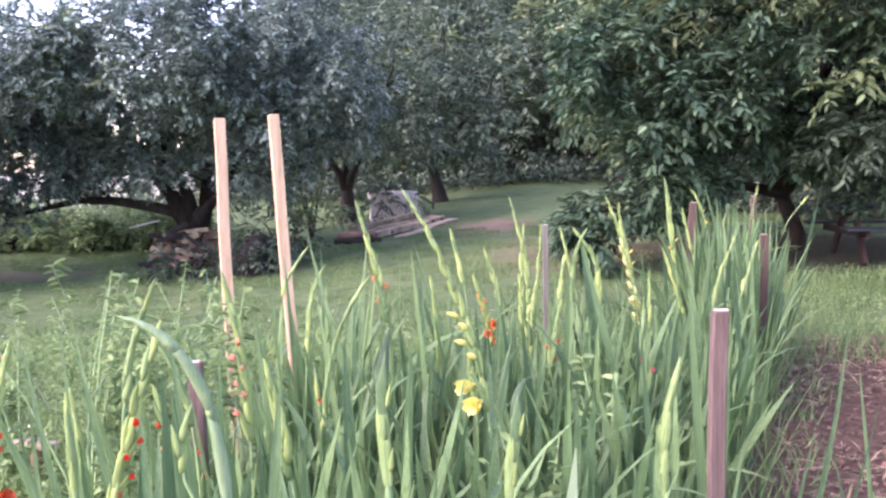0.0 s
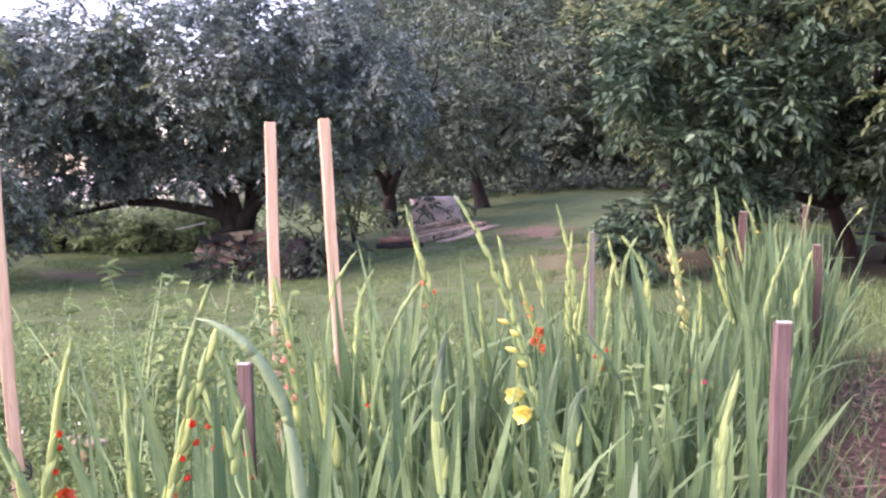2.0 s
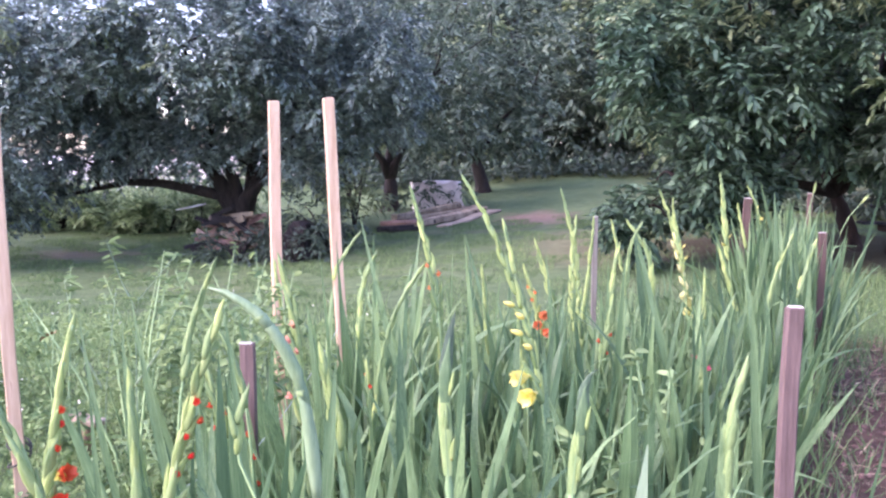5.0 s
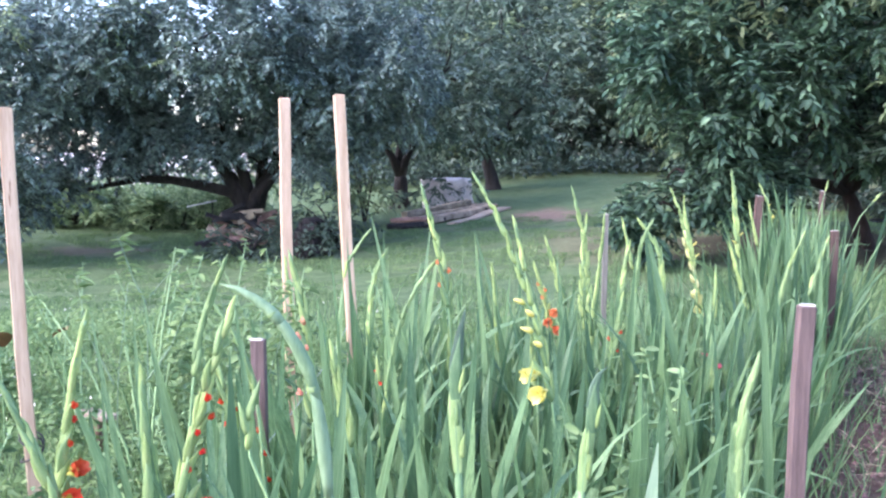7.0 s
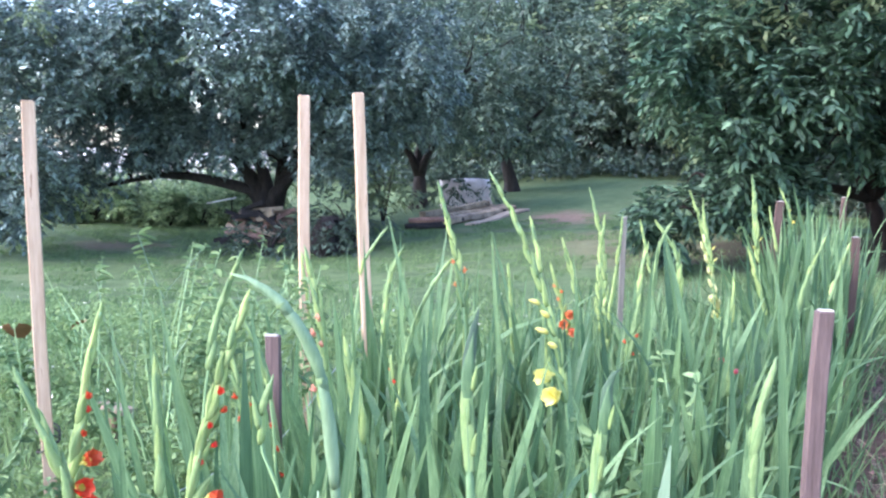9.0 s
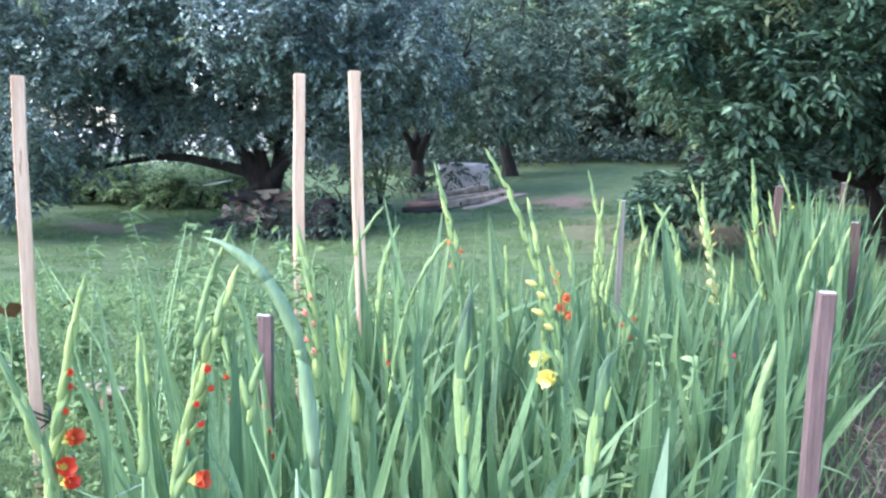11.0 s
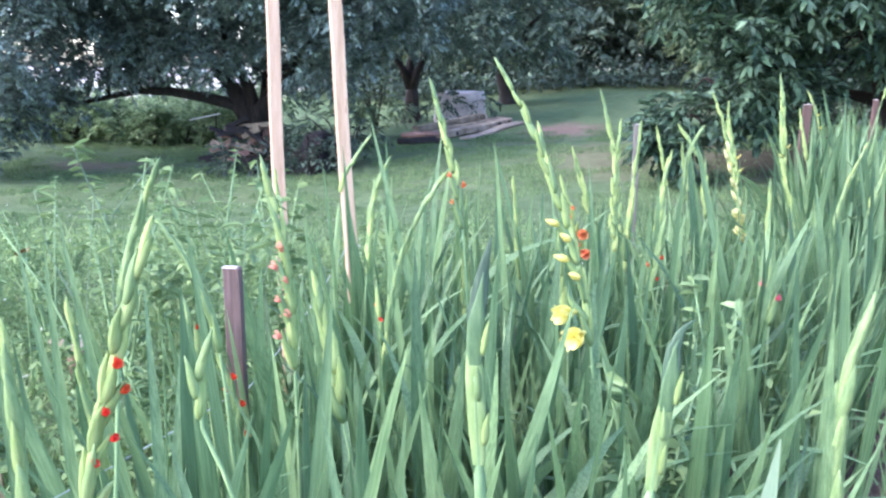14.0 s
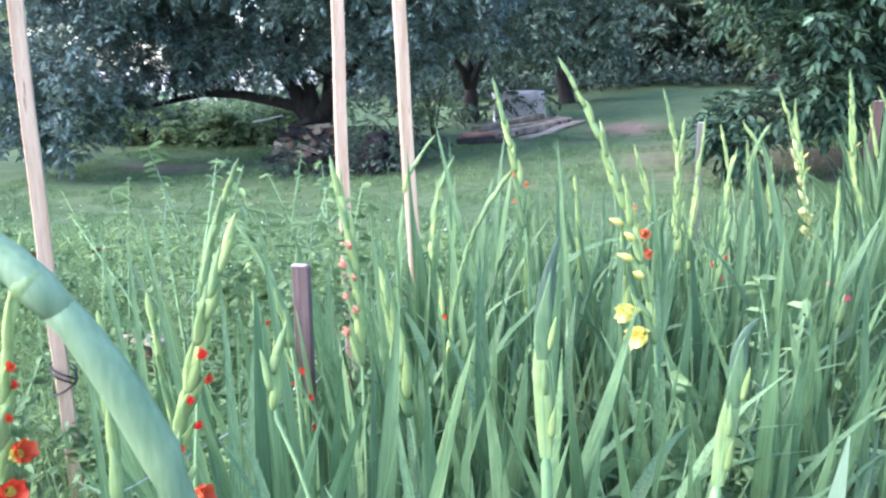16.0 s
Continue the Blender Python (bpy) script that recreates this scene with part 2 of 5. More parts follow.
def ground_material():
    m = bpy.data.materials.new("lawn_and_soil")
    m.use_nodes = True
    n, l = m.node_tree.nodes, m.node_tree.links
    b = n["Principled BSDF"]
    b.inputs["Specular IOR Level"].default_value = 0.2
    geo = n.new("ShaderNodeNewGeometry")
    sep = n.new("ShaderNodeSeparateXYZ")
    wob = n.new("ShaderNodeTexNoise")
    wob.inputs["Scale"].default_value, wob.inputs["Detail"].default_value = 1.7, 6
    l.new(geo.outputs["Position"], wob.inputs["Vector"])
    l.new(geo.outputs["Position"], sep.inputs[0])

    def maths(op, a, c, d=None):
        q = n.new("ShaderNodeMath")
        q.operation = op
        for i, v in enumerate((a, c, d)):
            if v is None:
                continue
            if hasattr(v, "is_linked"):
                l.new(v, q.inputs[i])
            else:
                q.inputs[i].default_value = v
        return q.outputs[0]

    def smooth(v, a, c):
        q = n.new("ShaderNodeMapRange")
        q.interpolation_type = "SMOOTHSTEP"
        q.inputs["From Min"].default_value, q.inputs["From Max"].default_value = a, c
        l.new(v, q.inputs["Value"])
        return q.outputs[0]

    def colours(scale, low, high, lo=0.35, hi=0.7):
        t, r = n.new("ShaderNodeTexNoise"), n.new("ShaderNodeValToRGB")
        t.inputs["Scale"].default_value, t.inputs["Detail"].default_value = scale, 8
        t.inputs["Roughness"].default_value = 0.7
        l.new(geo.outputs["Position"], t.inputs["Vector"])
        r.color_ramp.elements[0].position, r.color_ramp.elements[1].position = lo, hi
        r.color_ramp.elements[0].color, r.color_ramp.elements[1].color = (*low, 1), (*high, 1)
        l.new(t.outputs["Fac"], r.inputs[0])
        return r.outputs[0], t.outputs["Fac"]

    def mixed(f, a, c):
        q = n.new("ShaderNodeMix")
        q.data_type = "RGBA"
        l.new(f, q.inputs["Factor"])
        l.new(a, q.inputs["A"])
        l.new(c, q.inputs["B"])
        return q.outputs["Result"]

    grass, gh = colours(4, (0.062, 0.112, 0.048), (0.16, 0.225, 0.108), 0.3, 0.75)
    dry, _ = colours(5, (0.145, 0.18, 0.09), (0.24, 0.26, 0.145))
    soil, sh = colours(14, (0.055, 0.033, 0.026), (0.18, 0.115, 0.088), 0.3, 0.75)
    patchy, _ = colours(0.55, (0, 0, 0), (1, 1, 1), 0.5, 0.72)
    half = n.new("ShaderNodeMath")
    half.operation = "MULTIPLY"
    half.inputs[1].default_value = 0.6
    l.new(patchy, half.inputs[0])
    base = mixed(half.outputs[0], grass, dry)
    lush, _ = colours(3, (0.05, 0.09, 0.04), (0.1, 0.15, 0.06))
    tufty, _ = colours(1.3, (0, 0, 0), (0.8, 0.8, 0.8), 0.45, 0.68)
    tuft = n.new("ShaderNodeMath")
    tuft.operation = "MULTIPLY"
    tuft.inputs[1].default_value = 0.75
    l.new(tufty, tuft.inputs[0])
    base = mixed(tuft.outputs[0], base, lush)
    w = maths("MULTIPLY_ADD", wob.outputs["Fac"], 1.6, -0.8)
    x, y = sep.outputs["X"], sep.outputs["Y"]

    def blob(cx, cy, rx, ry, soft=0.35, rag=0.7):
        dx = maths("DIVIDE", maths("SUBTRACT", x, cx), rx)
        dy = maths("DIVIDE", maths("SUBTRACT", y, cy), ry)
        d = maths("ADD", maths("SQRT", maths("ADD", maths("MULTIPLY", dx, dx), maths("MULTIPLY", dy, dy)), 0), maths("MULTIPLY", w, rag))
        return smooth(d, 1 + soft, 1 - soft)

    # garden bed and the straw-strewn path beside it
    across = maths("ADD", maths("MULTIPLY", maths("SUBTRACT", x, 0.63), 0.927), maths("MULTIPLY", maths("SUBTRACT", y, 2.0), -0.374))
    edge = maths("MULTIPLY", smooth(maths("ADD", across, maths("MULTIPLY", w, 0.25)), -1.9, -1.6),
                 smooth(maths("ADD", y, maths("MULTIPLY", w, 0.5)), 7.8, 7.1))
    edge = maths("MULTIPLY", edge, smooth(maths("ADD", across, maths("MULTIPLY", w, 0.5)), 3.4, 2.9))
    edge = maths("MULTIPLY", edge, smooth(maths("ADD", y, w), -3.2, -2.2))
    bare, _ = colours(9, (0.18, 0.118, 0.088), (0.37, 0.265, 0.205), 0.3, 0.75)
    f = maths("MAXIMUM", maths("MULTIPLY", blob(-7.3, 15.2, 0.9, 0.5, 0.8, 1.0), 0.6), maths("MULTIPLY", blob(1.0, 18.2, 0.7, 1.1, 0.6, 1.3), 0.9))
    f = maths("MAXIMUM", f, maths("MULTIPLY", blob(0.3, 16.6, 1.5, 0.6), 0.15))
    f = maths("MAXIMUM", f, maths("MULTIPLY", blob(2.2, 13.5, 1.6, 2.2), 0.3))
    base = mixed(f, base, bare)
    base = mixed(edge, base, soil)
    field, _ = colours(2.2, (0.5, 0.46, 0.4), (0.72, 0.68, 0.6), 0.3, 0.7)
    far_field = maths("MULTIPLY", smooth(maths("ADD", y, maths("MULTIPLY", w, 2.0)), 25.0, 26.5),
                      smooth(maths("ADD", maths("ADD", x, maths("MULTIPLY", y, 0.12)), w), -4.2, -5.6))
    base = mixed(far_field, base, field)
    # brown litter under the near tree, darkened to carry the crown's shade
    shaded_litter, _ = colours(11, (0.034, 0.031, 0.021), (0.095, 0.08, 0.05))
    base = mixed(maths("MULTIPLY", blob(5.4, 12.5, 3.4, 1.8), 0.9), base, shaded_litter)
    fallen, _ = colours(1.6, (0.05, 0.06, 0.032), (0.15, 0.115, 0.07), 0.4, 0.62)
    base = mixed(maths("MULTIPLY", blob(8.2, 22.0, 3.6, 5.5, 0.7, 1.2), 0.75), base, fallen)
    l.new(base, b.inputs["Base Color"])
    b.inputs["Roughness"].default_value = 0.9
    bp = n.new("ShaderNodeBump")
    bp.inputs["Strength"].default_value, bp.inputs["Distance"].default_value = 0.9, 0.05
    l.new(maths("ADD", gh, sh), bp.inputs["Height"])
    l.new(bp.outputs[0], b.inputs["Normal"])
    return m


def build_ground():
    def axis(fine_lo, fine_hi, stepf, far):
        a = list(np.arange(fine_lo, fine_hi + 1e-6, stepf))
        out, s, v = [], stepf, fine_hi
        while v < far:
            s *= 1.35
            v += s
            out.append(v)
        lo, s, v = [], stepf, fine_lo
        while v > -far:
            s *= 1.35
            v -= s
            lo.append(v)
        return lo[::-1] + a + out
    xs, ys = axis(-13, 13, 0.4, 900), axis(-3, 38, 0.4, 900)
    vs = [(x, y, ground_z(x, y)) for y in ys for x in xs]
    k = len(xs)
    fs = [(j * k + i, j * k + i + 1, (j + 1) * k + i + 1, (j + 1) * k + i) for j in range(len(ys) - 1) for i in range(k - 1)]
    g = new("ground", mesh("ground", vs, fs, ground_material(), True))
    tagged(g, "mown lawn with bare soil patches and a garden bed", "ground", kind="structure")


build_ground()


# ---- foliage ----
def leaf_soup(name, base, axis, side, length, width, droop, mat):
    """Many folded leaves: base points, axis and side directions (n, 3), length and width (n,)."""
    n = len(base)
    up = np.cross(side, axis)
    L, W = length[:, None], width[:, None]
    fold = 0.18
    def at(u, v, h):
        return base + axis * L * u + side * W * v + up * (W * h) + np.array([0, 0, -1.0]) * (L * droop * u * u)
    pts = np.stack([at(0, 0, 0), at(0.3, 0.5, fold), at(0.7, 0.38, fold), at(1, 0, 0), at(0.7, -0.38, fold), at(0.3, -0.5, fold)], 1)
    o = (np.arange(n) * 6)[:, None]
    f = np.concatenate([o + np.array([[0, 1, 2, 3]]), o + np.array([[0, 3, 4, 5]])], 0)
    return soup(name, pts.reshape(-1, 3), f, mat)


def unit(v):
    return v / np.maximum(1e-6, np.linalg.norm(v, axis=1, keepdims=True))


def crown_points(rng, blobs, gap, density=1.0, seed=0.0, hollow=None):
    """Spray origins in the shells of ellipsoids, thinned by noise so that gaps stay open, with their outward directions."""
    pts, outs = [], []
    for (cx, cy, cz, rx, ry, rz, count) in blobs:
        m = int(count * density)
        d = unit(rng.normal(size=(m * 2, 3)))
        r = rng.random(m * 2) ** 0.28
        p = np.array([cx, cy, cz]) + d * r[:, None] * np.array([rx, ry, rz])
        keep = [0.85 * noise.noise(Vector(q) * 0.85 + Vector((seed, 0, 0))) + 0.75 * noise.noise(Vector(q) * 2.3) > gap for q in p]
        p, d = p[keep][:m], d[keep][:m]
        if hollow:
            c, r = np.array(hollow[0]), np.array(hollow[1])
            away = np.linalg.norm((p - c) / r, axis=1) > 1
            p, d = p[away], d[away]
        pts.append(p)
        outs.append(d)
    return np.concatenate(pts), np.concatenate(outs)


def crown_mesh(name, rng, blobs, mat, leaf, ratio, per, gap=-0.12, spray=0.45, droop=0.25, density=1.0, seed=0.0, hollow=None):
    m = 7
    p, d = crown_points(rng, [(*b[:6], max(2, b[6] / m)) for b in blobs], gap, density, seed, hollow)
    p, d = np.repeat(p, m, 0), np.repeat(d, m, 0)
    n = len(p)
    axis = unit(rng.normal(size=(n, 3)) + d * np.array([0.9, 0.9, 0.5]) + np.array([0, 0, 0.15]))
    p = p + axis * spray * 0.25
    k = per
    u = np.linspace(0.1, 1, k)[None, :, None]
    base = p[:, None, :] + axis[:, None, :] * spray * u + np.array([0, 0, -1.0]) * spray * 0.22 * u * u
    alt = np.where(np.arange(k) % 2 == 0, 1.0, -1.0)[None, :, None]
    side0 = unit(np.cross(axis, np.array([0, 0, 1.0])))
    la = axis[:, None, :] * 0.7 + side0[:, None, :] * alt * 0.9 + rng.normal(size=(n, k, 3)) * 0.32 + np.array([0, 0, -0.12])
    la = unit(la.reshape(-1, 3))
    sd = unit(np.cross(la, np.array([0, 0, 1.0]) + rng.normal(size=la.shape) * 0.35))
    m = len(la)
    ln = leaf * rng.uniform(0.65, 1.2, m)
    return leaf_soup(name, base.reshape(-1, 3), la, sd, ln, ln * ratio, droop, mat)


def limb_path(a, b, rng, bend, k=7):
    a, b = Vector(a), Vector(b)
    out = []
    for i in range(k):
        u = i / (k - 1)
        p = a.lerp(b, u)
        p.z += bend * math.sin(math.pi * u)
        s = (b - a).length * 0.035 * (1 if 0 < i < k - 1 else 0)
        out.append(p + Vector((rng.uniform(-s, s), rng.uniform(-s, s), rng.uniform(-s, s))))
    return out


def through_points(pts, k):
    """k points at even steps along a line of points."""
    cuts = [0.0]
    for a, b in zip(pts, pts[1:]):
        cuts.append(cuts[-1] + (b - a).length)
    out = []
    for i in range(k):
        d = cuts[-1] * i / (k - 1)
        j = max(q for q in range(len(pts) - 1) if cuts[q] <= d + 1e-9)
        out.append(pts[j].lerp(pts[j + 1], (d - cuts[j]) / max(1e-6, cuts[j + 1] - cuts[j])))
    return out


def build_tree(label, x, y, trunk, limbs, blobs, leafmat, bark, leaf, ratio, per, seed, gap=-0.12, spray=0.45, lean=(0, 0), extra=(), density=1.0, twigs=30, category="tree", hollow=None):
    """trunk: (height, radius). limbs: (end point, radius, bend) from the fork. blobs: crown ellipsoids."""
    rng, pr = np.random.RandomState(seed), random.Random(seed)
    z0 = ground_z(x, y)
    t = thing("tree", x, y, z0, label, category)
    h, r = trunk
    fork = Vector((lean[0], lean[1], h))
    path = [Vector((0, 0, -0.25)), Vector((0, 0, 0.02)), Vector((lean[0] * 0.2, lean[1] * 0.2, h * 0.3)), Vector((lean[0] * 0.6, lean[1] * 0.6, h * 0.65)), fork]
    v, f = tube(path, [r * 1.75, r * 1.35, r * 1.0, r * 0.88, r * 0.5], 12)
    v = [q + Vector((1, 1, 0)) * (0.12 * r * noise.noise(q * 4)) for q in v]
    part("trunk", mesh("trunk", v, f, bark, True), t)
    ends = []
    for (end, lr, bend, *way) in limbs:
        e = Vector(end) - Vector((x, y, z0))
        s = fork - Vector((lean[0] * 0.14, lean[1] * 0.14, 0.14 * h))
        pts = limb_path(s, e, pr, bend)
        if way:
            pts = through_points([s] + [Vector(q) - Vector((x, y, z0)) for q in way] + [e], 7)
        ch = [tube(pts, [max(lr * (1 - 0.75 * i / 6), r * (0.82 - 0.36 * i)) for i in range(7)], 8)]
        for _ in range(4):
            i = pr.randint(2, 5)
            tip = pts[i] + Vector((pr.uniform(-1, 1), pr.uniform(-1, 1), pr.uniform(0.1, 1.0)))
            ch.append(tube(limb_path(pts[i], tip, pr, 0.1, 5), [lr * 0.4 * (1 - 0.8 * j / 4) for j in range(5)], 6))
        v, f = join(ch)
        part("limb", mesh("limb", v, f, bark, True), t)
        ends += pts[2:]
    ch = []
    for _ in range(twigs):
        b = pr.choice(blobs)
        d = Vector((pr.gauss(0, 1), pr.gauss(0, 1), pr.gauss(0, 1))).normalized() * 0.85
        e = Vector((b[0] + d.x * b[3] - x, b[1] + d.y * b[4] - y, b[2] + d.z * b[5] - z0))
        s = min(ends, key=lambda q: (q - e).length) if ends else fork
        ch.append(tube(limb_path(s, e, pr, 0.15, 6), [0.03 * (1 - 0.8 * j / 5) for j in range(6)], 5))
    v, f = join(ch)
    tagged(part("branchwork", mesh("branchwork", v, f, bark, True), t), kind="stuff")
    local = [(b[0] - x, b[1] - y, b[2] - z0, *b[3:]) for b in blobs]
    tagged(part("crown", crown_mesh("crown", rng, local, leafmat, leaf, ratio, per, gap, spray, density=density, seed=seed, hollow=hollow and ((hollow[0][0] - x, hollow[0][1] - y, hollow[0][2] - z0), hollow[1])), t), kind="stuff")
    for (b, mat) in extra:
        c = crown_mesh("spray", rng, [(b[0] - x, b[1] - y, b[2] - z0, *b[3:])], mat, leaf, ratio, per, -9, spray)
        tagged(part("spray", c, t, "paler yellow-green leaves" if mat is LEAF_C else "low hanging leaves"), kind="stuff")
    return t


# the wide old tree over the wood pile
build_tree("broad old fruit tree with dark forked trunk and drooping branches", -4.72, 16.3, (0.62, 0.26),
           [((-6.3, 16.0, 3.2), 0.18, 0, (-4.95, 16.2, 0.88), (-5.3, 16.2, 1.4), (-5.73, 16.2, 2.0)), ((-2.7, 15.8, 2.9), 0.17, 0, (-4.47, 16.2, 0.98), (-4.04, 16.2, 1.6), (-3.45, 16.1, 1.97)),
            ((-7.8, 15.6, 0.85), 0.13, 0, (-5.1, 16.2, 0.88), (-5.56, 16.0, 0.98), (-6.5, 15.9, 1.14), (-7.2, 15.8, 1.0)), ((-5.6, 15.2, 4.0), 0.07, 0.2), ((-3.9, 17.6, 3.8), 0.13, 0.1), ((-3.4, 15.2, 2.4), 0.08, 0.1)],
           [(-5.4, 15.6, 3.65, 3.3, 2.8, 1.2, 1500), (-8.6, 13.9, 2.2, 1.8, 1.6, 1.9, 1000), (-7.2, 14.3, 3.2, 1.7, 1.6, 1.1, 560), (-2.7, 15.2, 3.2, 1.8, 1.9, 1.5, 860),
            (-4.6, 13.9, 3.4, 2.3, 1.2, 0.95, 620), (-8.3, 13.4, 1.0, 0.75, 0.7, 0.9, 260), (-2.1, 15.0, 2.5, 0.9, 1.0, 0.8, 240), (-5.5, 17.6, 3.4, 2.5, 1.5, 0.8, 260), (-10.5, 15.0, 3.0, 2.0, 1.8, 1.8, 460), (-8.6, 16.8, 3.3, 2.2, 1.8, 1.3, 420),
            (-5.2, 16.8, 2.2, 1.5, 1.0, 0.5, 200), (-5.6, 15.4, 2.2, 1.6, 0.7, 0.5, 300), (-6.9, 15.0, 1.95, 1.2, 0.6, 0.6, 300), (-7.4, 16.6, 1.7, 1.0, 0.8, 0.6, 170), (-5.1, 15.0, 1.9, 0.8, 0.5, 0.5, 120), (-3.2, 14.8, 1.9, 0.9, 0.5, 0.6, 170),
            (-6.2, 16.5, 1.75, 1.3, 0.6, 0.4, 170), (-4.5, 16.9, 1.6, 0.8, 0.5, 0.5, 90), (-3.3, 16.4, 1.5, 0.7, 0.5, 0.5, 90), (-7.9, 14.6, 0.9, 0.7, 0.6, 0.55, 120)],
           LEAF_B, BARK, 0.088, 0.5, 13, 5, gap=-0.2, spray=0.27, density=1.9, hollow=((-6.3, 15.2, 4.15), (0.5, 2.6, 0.42)),
           extra=[((-4.9, 13.2, 3.0, 0.28, 0.2, 0.25, 16), LEAF_C), ((-7.6, 12.9, 3.6, 0.5, 0.3, 0.3, 24), LEAF_C), ((-6.0, 13.3, 3.75, 0.5, 0.3, 0.25, 24), LEAF_C), ((-8.1, 12.6, 2.0, 0.45, 0.3, 0.3, 20), LEAF_C)])
# the near tree beside the picnic table
build_tree("dense low-branched fruit tree with large dark leaves and reddish trunk", 5.12, 12.5, (0.95, 0.12),
           [((2.3, 11.2, 2.1), 0.055, 0, (4.6, 12.3, 1.2), (3.56, 11.8, 1.33), (2.99, 11.5, 1.54)), ((3.6, 12.4, 3.2), 0.11, 0, (4.66, 12.5, 1.55), (4.45, 12.4, 2.05), (4.1, 12.4, 2.6)), ((5.2, 11.0, 3.6), 0.1, 0.1), ((7.2, 12.2, 3.0), 0.11, 0.1), ((5.4, 14.2, 3.6), 0.1, 0.1),
            ((4.2, 11.3, 2.6), 0.07, 0.1), ((1.9, 11.0, 0.95), 0.03, 0, (3.4, 11.7, 1.38), (2.5, 11.2, 1.4))],
           [(5.5, 12.0, 3.95, 4.1, 3.3, 2.05, 1900), (2.55, 10.9, 2.55, 1.4, 1.3, 0.85, 480), (1.94, 11.0, 0.82, 0.46, 0.4, 0.27, 90), (2.25, 11.0, 1.35, 0.5, 0.42, 0.4, 130), (2.85, 11.1, 1.35, 0.65, 0.45, 0.42, 190), (6.6, 11.0, 2.3, 1.6, 1.4, 0.9, 420),
            # blob at (7.4, 9.9) stays out of view, added to shade the ground
            (4.8, 10.2, 3.55, 2.0, 1.0, 0.85, 420), (5.35, 11.2, 1.55, 0.6, 0.4, 0.42, 110), (4.2, 11.2, 2.05, 1.1, 0.5, 0.45, 230), (7.4, 9.9, 3.0, 1.7, 1.3, 1.0, 520), (7.6, 12.6, 2.4, 1.4, 1.4, 0.8, 320), (5.0, 14.4, 2.1, 2.4, 0.6, 0.75, 330), (3.6, 13.4, 2.3, 1.0, 0.7, 0.6, 130)],
           LEAF_A, BARKRED, 0.13, 0.42, 11, 8, gap=-0.12, spray=0.28, density=1.7, twigs=60,
           # LEAF_C and LEAF_E sprays: skylight on the crown put into paler leaf colours
           extra=[((3.1, 11.0, 3.6, 1.5, 0.9, 0.9, 190), LEAF_C), ((4.9, 9.6, 3.7, 1.2, 0.4, 0.5, 60), LEAF_C), ((4.85, 10.4, 1.78, 0.62, 0.35, 0.3, 95), LEAF_E), ((2.7, 10.5, 1.5, 0.34, 0.25, 0.2, 34), LEAF_A), ((4.6, 9.8, 2.6, 0.4, 0.2, 0.3, 12), LEAF_C)], lean=(-0.34, 0))
# orchard trees further back
build_tree("orchard tree with dark trunk behind the log pile", -2.5, 22.0, (1.0, 0.2),
           [((-3.6, 21.0, 3.2), 0.1, 0.1), ((-1.4, 20.8, 3.4), 0.1, 0.1), ((-2.2, 22.2, 4.0), 0.1, 0.1)],
           [(-2.3, 21.0, 4.3, 2.9, 2.6, 2.4, 900), (-1.2, 20.0, 2.7, 1.5, 1.2, 0.9, 220), (-3.4, 20.2, 2.7, 1.0, 1.0, 0.9, 160)],
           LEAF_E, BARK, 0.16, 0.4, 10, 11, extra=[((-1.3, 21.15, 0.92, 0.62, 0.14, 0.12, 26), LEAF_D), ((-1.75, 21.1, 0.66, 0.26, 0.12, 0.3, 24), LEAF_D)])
build_tree("orchard tree with dark leaning trunk on the lawn", -0.15, 26.0, (1.15, 0.2),
           [((-1.8, 25.8, 3.6), 0.11, 0.1), ((1.3, 25.6, 3.6), 0.11, 0.1), ((0.0, 27.2, 4.4), 0.11, 0.1)],
           [(-0.4, 26.0, 4.9, 2.5, 2.6, 2.9, 850), (0.5, 25.0, 2.9, 1.4, 1.2, 1.0, 200), (-1.4, 25.0, 2.8, 1.5, 1.2, 1.1, 200)],
           LEAF_E, BARK, 0.18, 0.4, 10, 12, lean=(-0.3, 0))
# the wood's edge
WOODS = [(2.6, 33, 5.5, 2.4, LEAF_E), (4.6, 36, 8.5, 2.2, LEAF_C), (6.6, 31, 6.5, 3.0, LEAF_C), (9.5, 33, 8, 3.5, LEAF_D), (13.5, 31, 8, 3.6, LEAF_C),
         (1.0, 37, 8.0, 3.0, LEAF_D), (-2.4, 34, 7.5, 3.0, LEAF_C), (-5.0, 37, 8.0, 3.2, LEAF_D), (6.0, 41, 12, 3.6, LEAF_D), (0.5, 43, 11, 3.6, LEAF_D),
         (11.5, 41, 12, 4.0, LEAF_D), (17.5, 36, 10, 4.0, LEAF_D), (22, 30, 9, 4.0, LEAF_C), (-7.5, 44, 9.0, 3.6, LEAF_C), (3.5, 47, 12, 4.0, LEAF_C), (8.5, 47, 13, 4.0, LEAF_D), (15, 46, 12, 4.2, LEAF_D), (-2.5, 48, 12, 4.0, LEAF_D), (-24.0, 36, 6.0, 3.6, LEAF_C), (-3.5, 55, 15, 5.0, LEAF_D), (4, 56, 15, 5.0, LEAF_D), (11, 55, 15, 5.0, LEAF_D), (19, 52, 15, 5.0, LEAF_D), (9.0, 19.5, 6.0, 2.8, LEAF_C)]
